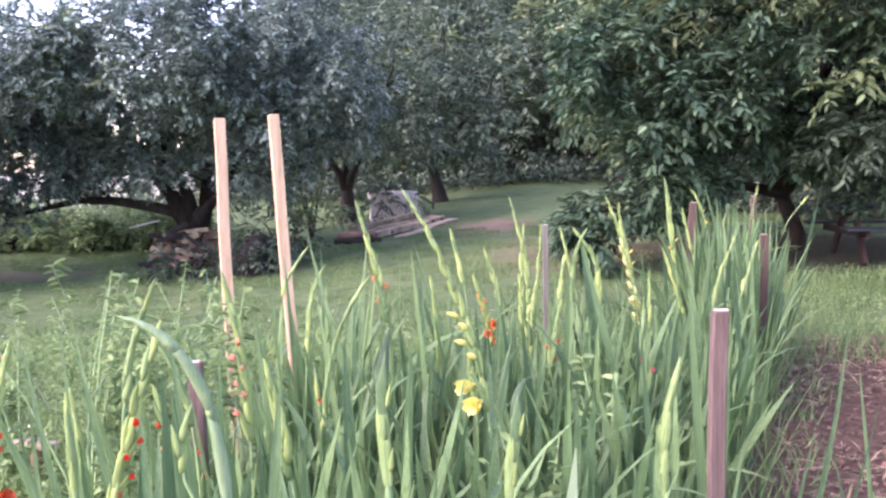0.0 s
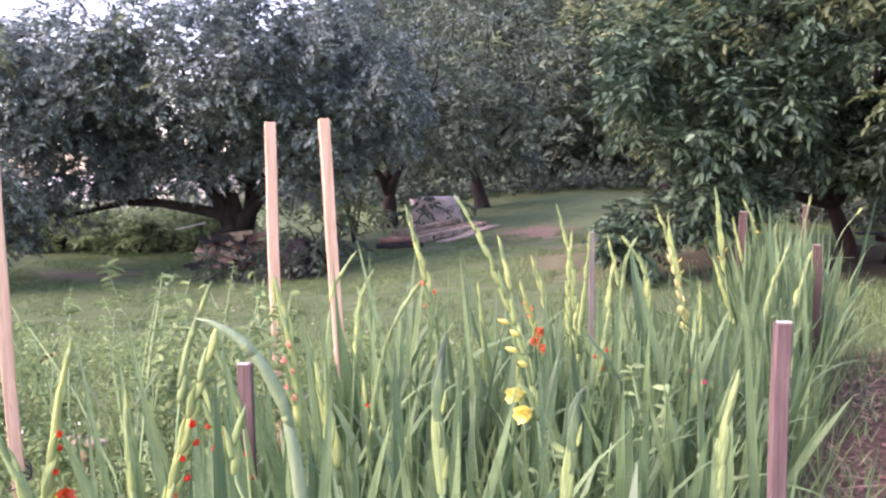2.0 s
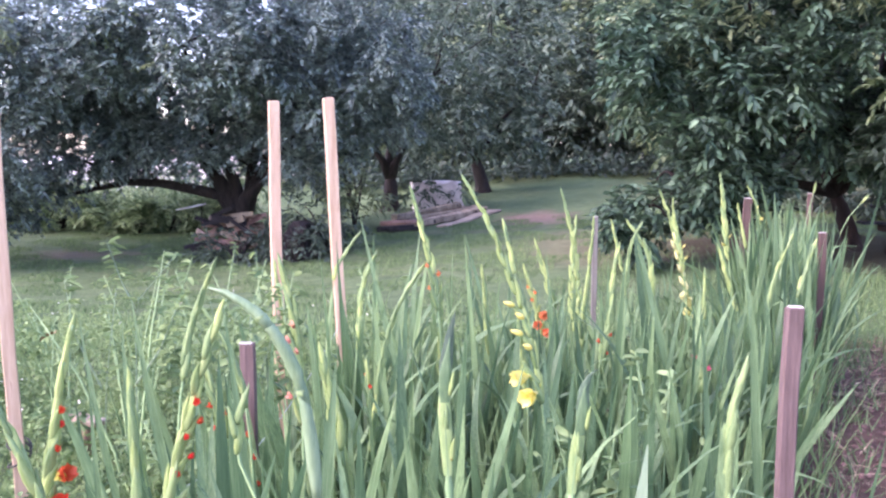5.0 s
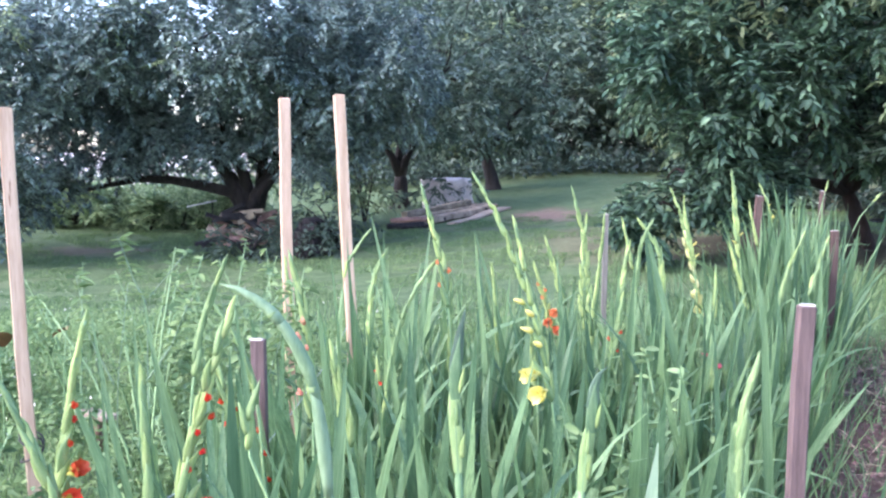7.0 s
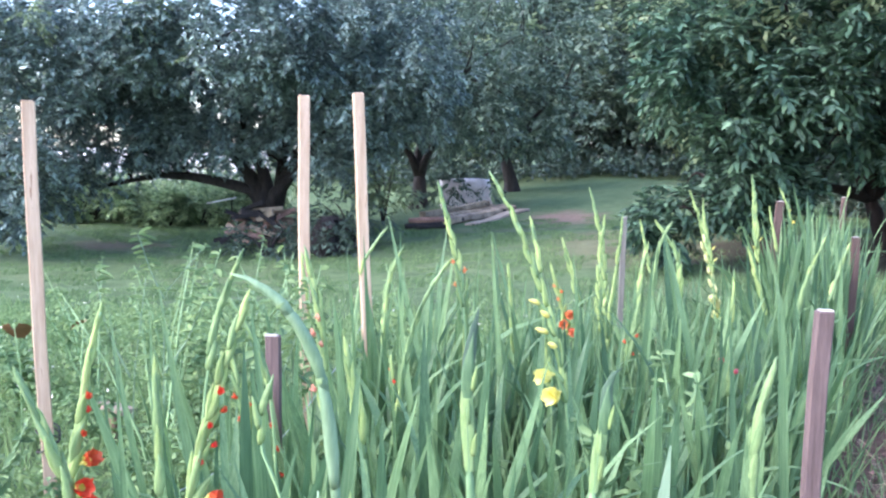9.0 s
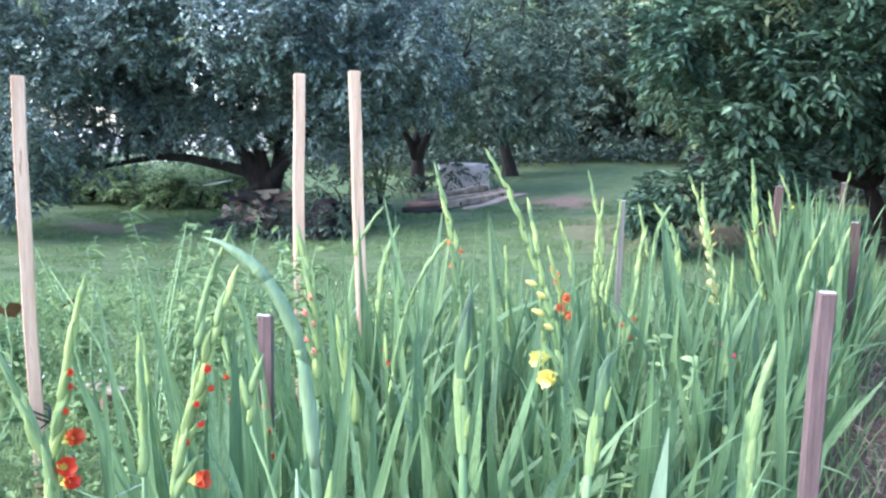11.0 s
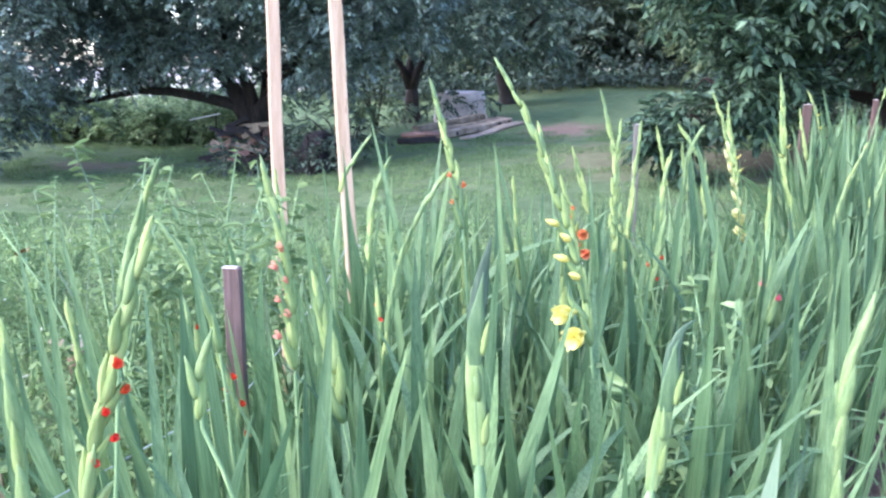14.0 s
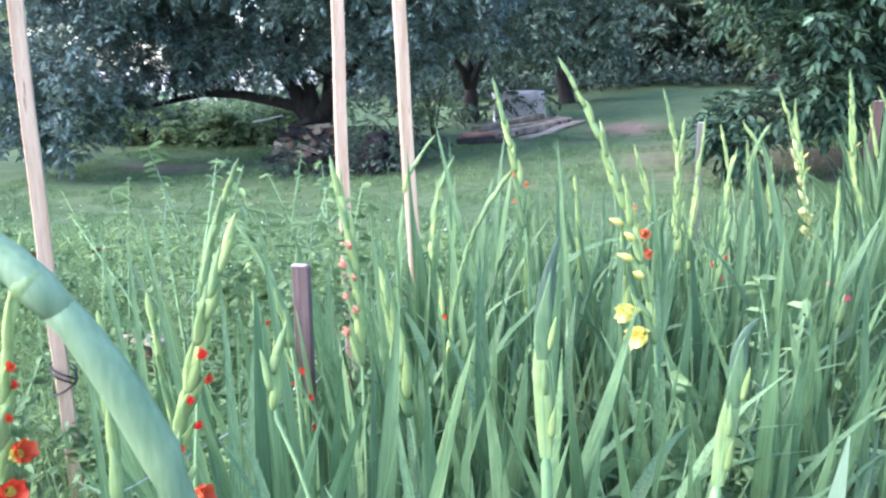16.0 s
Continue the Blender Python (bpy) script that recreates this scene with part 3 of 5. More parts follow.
for i, (tx, ty, th, tr, mt) in enumerate(WOODS):
    zg = ground_z(tx, ty)
    pale = mt is not LEAF_D
    build_tree("slender light-green tree at the wood's edge" if pale else "tall dark tree in the wood behind the lawn", tx, ty, (th * 0.3, 0.13),
               [((tx - tr * 0.5, ty, zg + th * 0.7), 0.07, 0.1), ((tx + tr * 0.5, ty - 0.3, zg + th * 0.75), 0.07, 0.1), ((tx, ty + 0.4, zg + th * 0.85), 0.07, 0.0)],
               [(tx, ty, zg + th * 0.6, tr, tr, th * 0.42, int(150 * tr)), (tx + 0.4, ty - tr * 0.6, zg + th * 0.3, tr * 0.8, tr * 0.5, th * 0.2, int(50 * tr))],
               mt, BARK, 0.3 if ty < 42 else 0.5, 0.45, 9, 40 + i, gap=-0.25, spray=0.7 if ty < 42 else 1.0, twigs=10)


# ---- undergrowth ----
def blades(name, rng, pts, height, width, mat, lean=0.35):
    n = len(pts)
    h = height * rng.uniform(0.5, 1.2, n)
    a = rng.uniform(0, 2 * np.pi, n)
    s = np.stack([np.cos(a), np.sin(a), np.zeros(n)], 1) * (width * rng.uniform(0.6, 1.3, n))[:, None]
    tip = pts + np.stack([rng.normal(size=n) * lean, rng.normal(size=n) * lean, np.ones(n)], 1) * h[:, None]
    v = np.stack([pts - s, pts + s, tip], 1).reshape(-1, 3)
    return soup(name, v, np.arange(n * 3).reshape(-1, 3), mat)


def scatter(rng, n, x0, x1, y0, y1, keep=None):
    p = np.stack([rng.uniform(x0, x1, n), rng.uniform(y0, y1, n)], 1)
    if keep is not None:
        p = p[[keep(a, b) for a, b in p]]
    return np.array([(a, b, ground_z(a, b) - 0.01) for a, b in p])


def across(x, y):
    return (x - 0.63) * 0.927 - (y - 2.0) * 0.374


def leafy(name, rng, pts, height, leaf, per, mat, ratio=0.55, spread=0.16, fade=0.0):
    """Low leafy stems: leaves in whorls up short stalks."""
    n = len(pts)
    hs = height * rng.uniform(0.45, 1.1, n) * (np.clip(1.45 - fade * pts[:, 1], 0.25, 1.3) if fade else 1.0)
    u = rng.uniform(0.25, 1, (n, per))
    off = rng.normal(size=(n, per, 2)) * spread * 0.5
    base = pts[:, None, :] + np.concatenate([off, (u * hs[:, None])[:, :, None]], 2)
    a = rng.uniform(0, 2 * np.pi, (n, per))
    ax = unit(np.stack([np.cos(a), np.sin(a), rng.normal(size=(n, per)) * 0.7 + 0.3], 2).reshape(-1, 3))
    sd = unit(np.cross(ax, np.array([0, 0, 1.0]) + rng.normal(size=ax.shape) * 0.8))
    ln = leaf * rng.uniform(0.5, 1.25, n * per)
    return leaf_soup(name, base.reshape(-1, 3), ax, sd, ln, ln * ratio, 0.3, mat)


rng = np.random.RandomState(3)
lawn = scatter(rng, 170000, -9, 8, 6, 18, lambda a, b: math.hypot((a - 5.6) / 3.2, (b - 12.6) / 1.7) > 0.75 + 0.5 * rng.random_sample() and not (across(a, b) > -1.8 and b < 7.6) and not (-8.0 < a < -6.6 and 14.9 < b < 15.5) and noise.noise((a * 1.4, b * 1.4, 5)) > -0.1)
tagged(new("grass", blades("grass", rng, lawn, 0.06, 0.0065, BLADE)), "short mown grass on the lawn", "grass", kind="stuff")
wp = scatter(rng, 12000, -6.5, 3.0, -2.5, 8.6, lambda a, b: across(a, b) < -1.55 and rng.random_sample() < 2.9 - 0.33 * b and noise.noise((a * 0.9, b * 0.9, 1)) > -0.22)
tagged(new("weeds", leafy("weeds", rng, wp, 0.36, 0.044, 13, WEED, 0.42, 0.2, 0.12)), "knee-high green weeds between the vegetable rows", "weeds", kind="stuff")
tg = scatter(rng, 42000, -7.0, 2.5, -1.0, 8.8, lambda a, b: across(a, b) < -1.5 and rng.random_sample() < 3.2 - 0.36 * b and noise.noise((a * 1.3, b * 1.3, 8)) > -0.3)
tagged(new("grass", blades("grass", rng, tg, 0.24, 0.006, WEED, 0.45)), "long soft grass between the vegetable rows", "grass", kind="stuff")
wp = scatter(rng, 700, 1.9, 7.5, 6.6, 10.2, lambda a, b: across(a, b) > 0.1 and noise.noise((a, b, 9)) > -0.25)
tagged(new("weeds", leafy("weeds", rng, wp, 0.2, 0.034, 14, CROP, 0.3)), "low leafy weeds along the edge of the lawn", "weeds", kind="stuff")
eg = scatter(rng, 9000, 1.9, 7.5, 6.4, 10.4, lambda a, b: across(a, b) > 0.1 and noise.noise((a * 0.8, b * 0.8, 9)) > -0.3)
tagged(new("grass", blades("grass", rng, eg, 0.2, 0.005, BLADE, 0.4)), "longer unmown grass along the edge of the lawn", "grass", kind="stuff")
wp = scatter(rng, 4200, -18, -4.9, 18.0, 24, lambda a, b: a < -5.2 - 0.15 * (b - 18) and noise.noise((a * 0.9, b * 0.9, 4)) > -0.02)
tagged(new("weeds", leafy("weeds", rng, wp, 1.0, 0.14, 14, TALL, 0.3, 0.35)), "tall weeds growing along the field edge", "weeds", kind="stuff")
# both scrub belts use the dark leaf: the wood's shade is in their colour
wp = scatter(rng, 700, -5, 16, 28.6, 31.5)
tagged(new("brush", leafy("brush", rng, wp, 0.9, 0.2, 10, LEAF_D, 0.45, 0.6)), "low scrub along the far end of the lawn", "brush", kind="stuff")
wp = scatter(rng, 1500, -9, 20, 30.5, 40)
tagged(new("brush", leafy("brush", rng, wp, 3.2, 0.3, 16, LEAF_D, 0.45, 0.9)), "scrubby brush at the foot of the wood", "brush", kind="stuff")
bl = scatter(rng, 350, -6, 0.5, 3.0, 8.0, lambda a, b: across(a, b) < -1.6)
bl[:, 2] += rng.uniform(0.2, 0.42, len(bl))
tagged(new("blossom", blades("blossom", rng, bl, 0.014, 0.007, WHITEBLOOM, 0.8)), "tiny white blossoms scattered among the weeds", "blossom", kind="stuff")


# ---- stakes ----
def build_stake(name, x, y, top, wide, thick, lean, mat, label, turn=0.0, seed=0, end=CUT, group=""):
    """A square timber driven into the soil; lean: how far its top stands off its foot in x and y."""
    z0 = ground_z(x, y)
    h = top - z0
    t = thing(name, x - lean[0], y - lean[1], z0, label, "stake", group)
    bm = box(wide, thick, h + 0.1, 0.003, seed, 0.004, 8)
    bmesh.ops.rotate(bm, cent=(0, 0, 0), matrix=Matrix.Rotation(radians(turn), 3, "Z"), verts=bm.verts)
    for v in bm.verts:
        u = (v.co.z - 0.1) / h
        v.co.z -= 0.1
        v.co.x += lean[0] * u
        v.co.y += lean[1] * u
    part("shaft", bm_mesh("shaft", bm, mat), t)
    bm = box(wide - 0.008, thick - 0.008, 0.003, 0)
    part("cut_end", bm_mesh("cut_end", bm, end), t, "pale sawn top end", pose(lean[0], lean[1], h - 0.0005, 0, 0, turn))
    return t


build_stake("garden_pole", -1.056, 4.1, 1.845, 0.05, 0.04, (-0.02, 0.0), LUMBER, turn=22, label="tall new pine pole standing in the vegetable bed", seed=1, end=LUMBER, group="tall pine poles")
build_stake("garden_pole", -0.725, 3.725, 1.835, 0.045, 0.04, (-0.075, 0.0), LUMBER, turn=20, label="tall new pine pole leaning slightly beside the flowers", seed=2, end=LUMBER, group="tall pine poles")
build_stake("garden_pole", -1.882, 3.19, 1.752, 0.048, 0.042, (-0.052, 0.0), LUMBER, turn=28, label="tall new pine pole with dark wire tied round it", seed=3, end=LUMBER, group="tall pine poles")
build_stake("garden_stake", 0.629, 1.993, 1.262, 0.037, 0.028, (0.02, 0.02), GREYWOOD, "weathered grey square stake beside the gladioli", seed=4, group="grey stakes")
build_stake("garden_stake", -0.823, 2.744, 0.995, 0.046, 0.03, (-0.03, 0.0), GREYWOOD, "weathered grey stake leaning among gladiolus leaves", seed=5, group="grey stakes")
build_stake("garden_stake", 1.989, 5.424, 1.14, 0.045, 0.03, (0.0, 0.0), BROWNWOOD, "weathered brown stake at the row's far end", seed=6, group="grey stakes")
build_stake("garden_stake", 1.77, 6.2, 1.31, 0.055, 0.03, (0.05, 0.0), BROWNWOOD, "weathered brown stake leaning behind the gladioli", seed=7, group="grey stakes")
build_stake("garden_stake", 0.665, 5.8, 1.2, 0.036, 0.03, (0.0, 0.0), PALEWOOD, "weathered pale grey stake at the row's back corner", seed=8, group="grey stakes")
build_stake("garden_stake", 2.354, 6.65, 1.33, 0.036, 0.03, (0.02, 0.0), BROWNWOOD, "weathered brown stake with a pale top behind the leaves", seed=9, group="grey stakes")


def line_between(name, pts, radius, mat, label, category):
    v, f = tube(pts, [radius] * len(pts), 5)
    return tagged(new(name, mesh(name, v, f, mat, True)), label, category)


def sagged(a, b, sag, k=9, wiggle=0.0, seed=0):
    pr = random.Random(seed)
    a, b = Vector(a), Vector(b)
    return [a.lerp(b, i / (k - 1)) + Vector((pr.uniform(-wiggle, wiggle), pr.uniform(-wiggle, wiggle), -sag * math.sin(math.pi * i / (k - 1)) + pr.uniform(-wiggle, wiggle))) for i in range(k)]


line_between("twine", sagged((-0.69, 3.71, 0.86), (-0.82, 2.73, 0.62), 0.03), 0.0014, TWINE, "white garden twine tied between pole and stake", "twine")
line_between("twine", sagged((-0.83, 2.73, 0.64), (-1.02, 1.2, 0.86), 0.02), 0.0014, TWINE, "white garden twine along the flower bed", "twine")
line_between("twine", sagged((0.65, 1.972, 0.74), (0.68, 1.95, 0.42), 0.0, 9, 0.014, 3), 0.002, TWINE, "loose white twine end hanging from the stake", "twine")
wire = []
for i in range(60):
    w = i / 59 * 2 * math.pi * 3
    wire.append((-1.838 + 0.042 * math.cos(w), 3.19 + 0.042 * math.sin(w), 0.47 + 0.05 * math.sin(w * 0.5) - 0.03 * i / 59))
line_between("wire_tie", wire, 0.004, WIRE, "dark wire wound round the pine pole", "wire")


# ---- gladioli ----
GL = random.Random(21)


def sword(length, width, bend, twist):
    """One sword-shaped leaf growing along +z, bending towards +x, folded along its rib."""
    vs, fs, k = [], [], 11
    x = z = 0.0
    ang = 0.0
    for i in range(k):
        u = i / (k - 1)
        w = width * (0.55 + 0.9 * u) if u < 0.5 else width * (1.0 - ((u - 0.5) / 0.5) ** 2.2)
        w = max(w, 0.0012)
        a = twist * u
        c, s = math.cos(a), math.sin(a)
        for v, h in ((-0.5, 0.0), (-0.22, 0.10), (0, 0.02), (0.22, 0.10), (0.5, 0.0)):
            px, py = h * w, v * w
            vs.append((x + (px * c - py * s) * math.cos(ang), px * s + py * c, z - (px * c - py * s) * math.sin(ang)))
        st = length / (k - 1)
        ang = bend * u ** 1.6
        x += st * math.sin(ang)
        z += st * math.cos(ang)
    for i in range(k - 1):
        for q in range(4):
            fs.append((i * 5 + q, i * 5 + q + 1, (i + 1) * 5 + q + 1, (i + 1) * 5 + q))
    return mesh("leaf", vs, fs, SWORD, True)


SWORDS = [sword(1.0, GL.uniform(0.028, 0.044), GL.uniform(0.0, 0.5), GL.uniform(-0.5, 0.5)) for _ in range(12)]
BENT = [sword(1.0, GL.uniform(0.024, 0.036), GL.uniform(0.8, 1.9), GL.uniform(-0.6, 0.6)) for _ in range(7)]


def bud_mesh(mat, length=0.062, width=0.017):
    vs, fs = tube([(0, 0, 0), (0, 0, length * 0.15), (0.002, 0, length * 0.4), (0.003, 0, length * 0.7), (0.001, 0, length * 0.9), (0, 0, length)],
                  [width * 0.28, width * 0.45, width * 0.5, width * 0.36, width * 0.16, 0.0006], 7)
    vs = [Vector((v[0], v[1] * 0.75, v[2])) for v in vs]
    return mesh("bud", vs, fs, mat, True)


BUDS = [bud_mesh(BUD, 0.08, 0.02), bud_mesh(BUD, 0.088, 0.021), bud_mesh(BUD, 0.072, 0.02)]
BUDS_GREEN = [bud_mesh(BUD_GREEN, 0.084, 0.021), bud_mesh(BUD_GREEN, 0.09, 0.02)]


def petal(length=0.055, width=0.034, curl=1.1):
    vs, fs, k = [], [], 7
    x = z = ang = 0.0
    for i in range(k):
        u = i / (k - 1)
        w = width * math.sin(math.pi * min(1, 0.12 + 0.72 * u)) ** 0.7
        for v in (-0.5, -0.25, 0, 0.25, 0.5):
            ruffle = 0.06 * width * math.sin(v * 9 + i * 1.1) * u
            vs.append((x - 0.35 * w * (v * v * 2) * (1 - u) + ruffle, v * w, z + ruffle))
        ang = curl * u ** 1.5
        x += length / (k - 1) * math.sin(ang + 0.25)
        z += length / (k - 1) * math.cos(ang + 0.25)
    for i in range(k - 1):
        for q in range(4):
            fs.append((i * 5 + q, i * 5 + q + 1, (i + 1) * 5 + q + 1, (i + 1) * 5 + q))
    return vs, fs


def tip_mesh(mat, k=0.75, seed=1):
    """A few crumpled petals showing from a bud."""
    pr = random.Random(seed)
    chunks = []
    for j in range(5):
        v, f = petal(k * pr.uniform(0.022, 0.036), k * pr.uniform(0.014, 0.022), pr.uniform(0.0, 0.9))
        r = Matrix.Rotation(j * 1.26 + pr.uniform(-0.4, 0.4), 3, "Z") @ Matrix.Rotation(pr.uniform(-0.25, 0.1), 3, "Y")
        chunks.append(([r @ (Vector(q) + Vector((0.002, 0, 0))) for q in v], f))
    return mesh("furled_petals", *join(chunks), mat, True)


def flower_mesh(outer, inner, size=1.0, openness=1.1):
    """An open trumpet of six ruffled petals, along +z, with a throat of a second colour."""
    chunks = []
    for j in range(6):
        v, f = petal(0.054 * size * (1 if j % 2 else 0.9), 0.047 * size, openness * (1 if j % 2 else 0.8))
        r = Matrix.Rotation(j * math.pi / 3, 3, "Z")
        chunks.append(([r @ (Vector(q) + Vector((0.004, 0, 0.012 * size))) for q in v], f))
    n_pet = sum(len(c[1]) for c in chunks)
    tv, tf = tube([(0, 0, -0.012 * size), (0, 0, 0.004 * size), (0, 0, 0.02 * size)], [0.004 * size, 0.007 * size, 0.012 * size], 8, False)
    v, f = join(chunks + [(tv, tf)])
    me = mesh("flower", v, f, outer, True)
    me.materials.append(inner)
    low = [i for i in range(len(me.polygons)) if i >= n_pet or (i % 24) < 8]
    for i in low:
        me.polygons[i].material_index = 1
    return me


FLOWERS = {"yellow": (flower_mesh(YELLOW, YELLOW, 1.1, 0.3), bud_mesh(YELLOW, 0.056, 0.033)), "primrose": (flower_mesh(YELLOW, YELLOW, 0.6, 0.1), bud_mesh(YELLOW, 0.04, 0.015)), "cream": (flower_mesh(PALE, PALE, 0.95, 0.15), bud_mesh(PALE, 0.066, 0.028)),
           "red": (flower_mesh(RED, YELLOW, 0.66, 0.3), tip_mesh(RED, 0.62)), "orange": (flower_mesh(ORANGE, ORANGE, 0.95, 0.1), tip_mesh(ORANGE)),
           "coral": (flower_mesh(CORAL, PALE, 0.6, 0.1), tip_mesh(CORAL)), "pink": (flower_mesh(PINK, PALE, 0.8, 0.9), tip_mesh(PINK))}


def aim(p, d, roll=0.0, s=1.0):
    """A pose at p whose +z points along d."""
    q = Vector(d).normalized().to_track_quat("Z", "Y")
    return Matrix.Translation(p) @ q.to_matrix().to_4x4() @ Matrix.Rotation(roll, 4, "Z") @ Matrix.Scale(s, 4)


def add_spike(plant, pts, buds, colour=None, flowers=0, tips=0, pr=GL, radius=0.0055, size=1.0, face_to=None, open_out=0.14, gap=0.029, green=0.25):
    """A flower stalk through local points, buds up its last part: open flowers lowest, then coloured tips, then green sheaths."""
    k = 14
    poly = [Vector(p) for p in pts]
    seg = [(poly[i + 1] - poly[i]).length for i in range(len(poly) - 1)]
    total = sum(seg)

    def at(u):
        d = u * total
        for i, s in enumerate(seg):
            if d <= s or i == len(seg) - 1:
                return poly[i].lerp(poly[i + 1], min(1, d / s))
            d -= s
    def soft(u):
        return (at(max(0, u - 0.05)) + at(u) * 2 + at(min(1, u + 0.05))) / 4
    line = [soft(i / (k - 1)) for i in range(k)]
    v, f = tube(line, [radius * (1.15 - 0.8 * i / (k - 1)) for i in range(k)], 7)
    stalk = part("stalk", mesh("stalk", v, f, STEM, True), plant)
    span = min(0.6, buds * gap * size / total)
    face = pr.uniform(0, 6.28)
    for i in range(buds):
        u = 1 - 0.05 * size / total - span + span * (i / max(1, buds - 1)) ** 0.92
        p = soft(u)
        d = (soft(min(1, u + 0.04)) - soft(u - 0.03)).normalized()
        side = d.orthogonal().normalized()
        side = Matrix.Rotation(face + (math.pi if i % 2 else 0) + pr.uniform(-0.3, 0.3), 3, d) @ side
        g = (1.25 - 0.6 * i / buds) * size
        blooming = colour and i < flowers + tips
        way = (d * 1.0 + side * (open_out * (1.2 - 0.6 * i / buds) if i < buds - 2 else 0.03)).normalized()
        if blooming and face_to:
            way = (d + Vector(face_to) * (0.42 if i < flowers else 0.22) + side * 0.12).normalized()
        turned = aim(p, way, pr.uniform(0, 6), g * pr.uniform(0.9, 1.1) * (0.9 if blooming else 1.0))
        part("bud", pr.choice(BUDS_GREEN if pr.random() < green else BUDS), stalk, m=turned)
        if not blooming:
            continue
        if face_to:
            part("bud", pr.choice(BUDS), stalk, m=aim(p, (d - Vector(face_to) * 0.09 + side * 0.05).normalized(), pr.uniform(0, 6), g * 0.85))
        fl, tp = FLOWERS[colour]
        toward = (side * 0.9 + d * 0.45 + Vector((0, -0.55, 0))).normalized()
        if face_to:
            toward = (Vector(face_to) + side * 0.25 + d * (0.15 + 0.06 * i) * (4.5 if colour == "cream" else 1.0)).normalized()
        if i < flowers:
            part("flower", fl, stalk, colour + " open flower", aim(p + way * 0.035 * g + toward * 0.012, toward, pr.uniform(0, 6), pr.uniform(0.75, 0.95) * size))
        else:
            part("furled_petals", tp, stalk, colour + " petals just opening", aim(p + way * 0.058 * g + toward * 0.004, (way * 0.5 + toward).normalized(), 0, pr.uniform(0.6, 0.85) * size))
    return stalk


def gladiolus(x, y, leaves, height, turn=None, label="gladiolus plant with upright sword-shaped green leaves", pr=GL, bentness=0.24, spread=25.0, wide=1.0):
    plant = thing("gladiolus", x, y, ground_z(x, y), label, "gladiolus", "gladioli in the flower bed")
    turn = pr.uniform(0, 180) if turn is None else turn
    tilt = Matrix.Rotation(radians(pr.gauss(0, 6)), 4, "X") @ Matrix.Rotation(radians(pr.gauss(0, 7)), 4, "Y")
    for i in range(leaves):
        a = (i / max(1, leaves - 1) - 0.5) * 2
        me = pr.choice(BENT) if pr.random() < bentness else pr.choice(SWORDS)
        s = height * (1.06 - 0.32 * abs(a) + pr.uniform(-0.1, 0.08))
        broad = wide * pr.uniform(0.75, 1.15)
        m = tilt @ (Matrix.Rotation(radians(turn + pr.uniform(-25, 25) + (0 if a >= 0 else 180)), 4, "Z") @ Matrix.Translation((0.02 * abs(a), pr.uniform(-0.02, 0.02), 0))
             @ Matrix.Rotation(radians(abs(a) * spread + pr.uniform(-4, 5)), 4, "Y") @ Matrix.Rotation(pr.choice((0, 1.57, 3.1)) + pr.uniform(-0.4, 0.4), 4, "Z") @ Matrix.Diagonal((s, s * broad, s, 1)))
        part("leaf", me, plant, m=m)
    return plant


def spiked(x, y, tip, mids=(), leaves=6, height=0.9, buds=12, colour=None, flowers=0, tips=0, size=1.0, label=None, radius=0.0055, face_to=None, open_out=0.14, gap=0.029, green=0.25):
    """A plant whose stalk ends at a known tip, through the given points."""
    words = {"primrose": "gladiolus with a few small yellow buds on its spike", "yellow": "gladiolus with yellow flowers opening on a green spike", "cream": "gladiolus with cream and yellow flowers on its spike",
             "red": "gladiolus with red and yellow flowers on its spike", "orange": "gladiolus with faded orange flowers on its spike",
             "coral": "gladiolus with coral petals opening up its spike", "pink": "gladiolus with a pink flower among green leaves", None: "gladiolus with a closed pale green flower spike"}
    p = gladiolus(x, y, leaves, height, label=label or words[colour])
    o = Vector((x, y, ground_z(x, y)))
    pts = [Vector((0, 0, 0.02))] + [Vector(q) - o for q in mids] + [Vector(tip) - o]
    add_spike(p, pts, buds, colour, flowers, tips, size=size, radius=radius, face_to=face_to, open_out=open_out, gap=gap, green=green)
    return p


# stalks that stand out along the bed
spiked(0.18, 2.6, (-0.135, 2.6, 1.546), [(0.122, 2.6, 0.816), (0.104, 2.6, 0.93), (0.068, 2.6, 1.097), (0.02, 2.6, 1.218), (-0.017, 2.6, 1.324), (-0.065, 2.6, 1.428)], leaves=5, height=0.8, buds=16, gap=0.043, colour="yellow", flowers=2, tips=4, face_to=(-0.75, -0.65, -0.25), green=0.5)
spiked(-0.177, 3.25, (-0.337, 3.25, 1.475), [(-0.229, 3.25, 0.974), (-0.242, 3.25, 1.083), (-0.27, 3.25, 1.224), (-0.297, 3.25, 1.329)], buds=11, colour="orange", tips=3, gap=0.034, size=1.1)
spiked(0.134, 3.95, (0.02, 3.95, 1.295), [(0.096, 3.95, 0.868), (0.081, 3.95, 1.023), (0.049, 3.95, 1.176)], leaves=4, height=0.8, buds=5, size=1.2, open_out=0.06)
spiked(-0.565, 3.2, (-0.453, 3.2, 1.25), [(-0.543, 3.2, 0.738), (-0.532, 3.2, 0.905), (-0.522, 3.2, 1.049), (-0.501, 3.2, 1.174)], leaves=5, buds=14, size=0.85, open_out=0.1, green=0.8)
spiked(-0.499, 2.6, (-0.235, 2.6, 1.281), [(-0.454, 2.6, 0.476), (-0.405, 2.6, 0.709), (-0.378, 2.6, 0.916), (-0.35, 2.6, 1.073), (-0.322, 2.6, 1.143), (-0.281, 2.6, 1.219)], leaves=5, height=0.8, buds=20, gap=0.034, size=0.85, open_out=0.1, radius=0.0065, green=0.8)
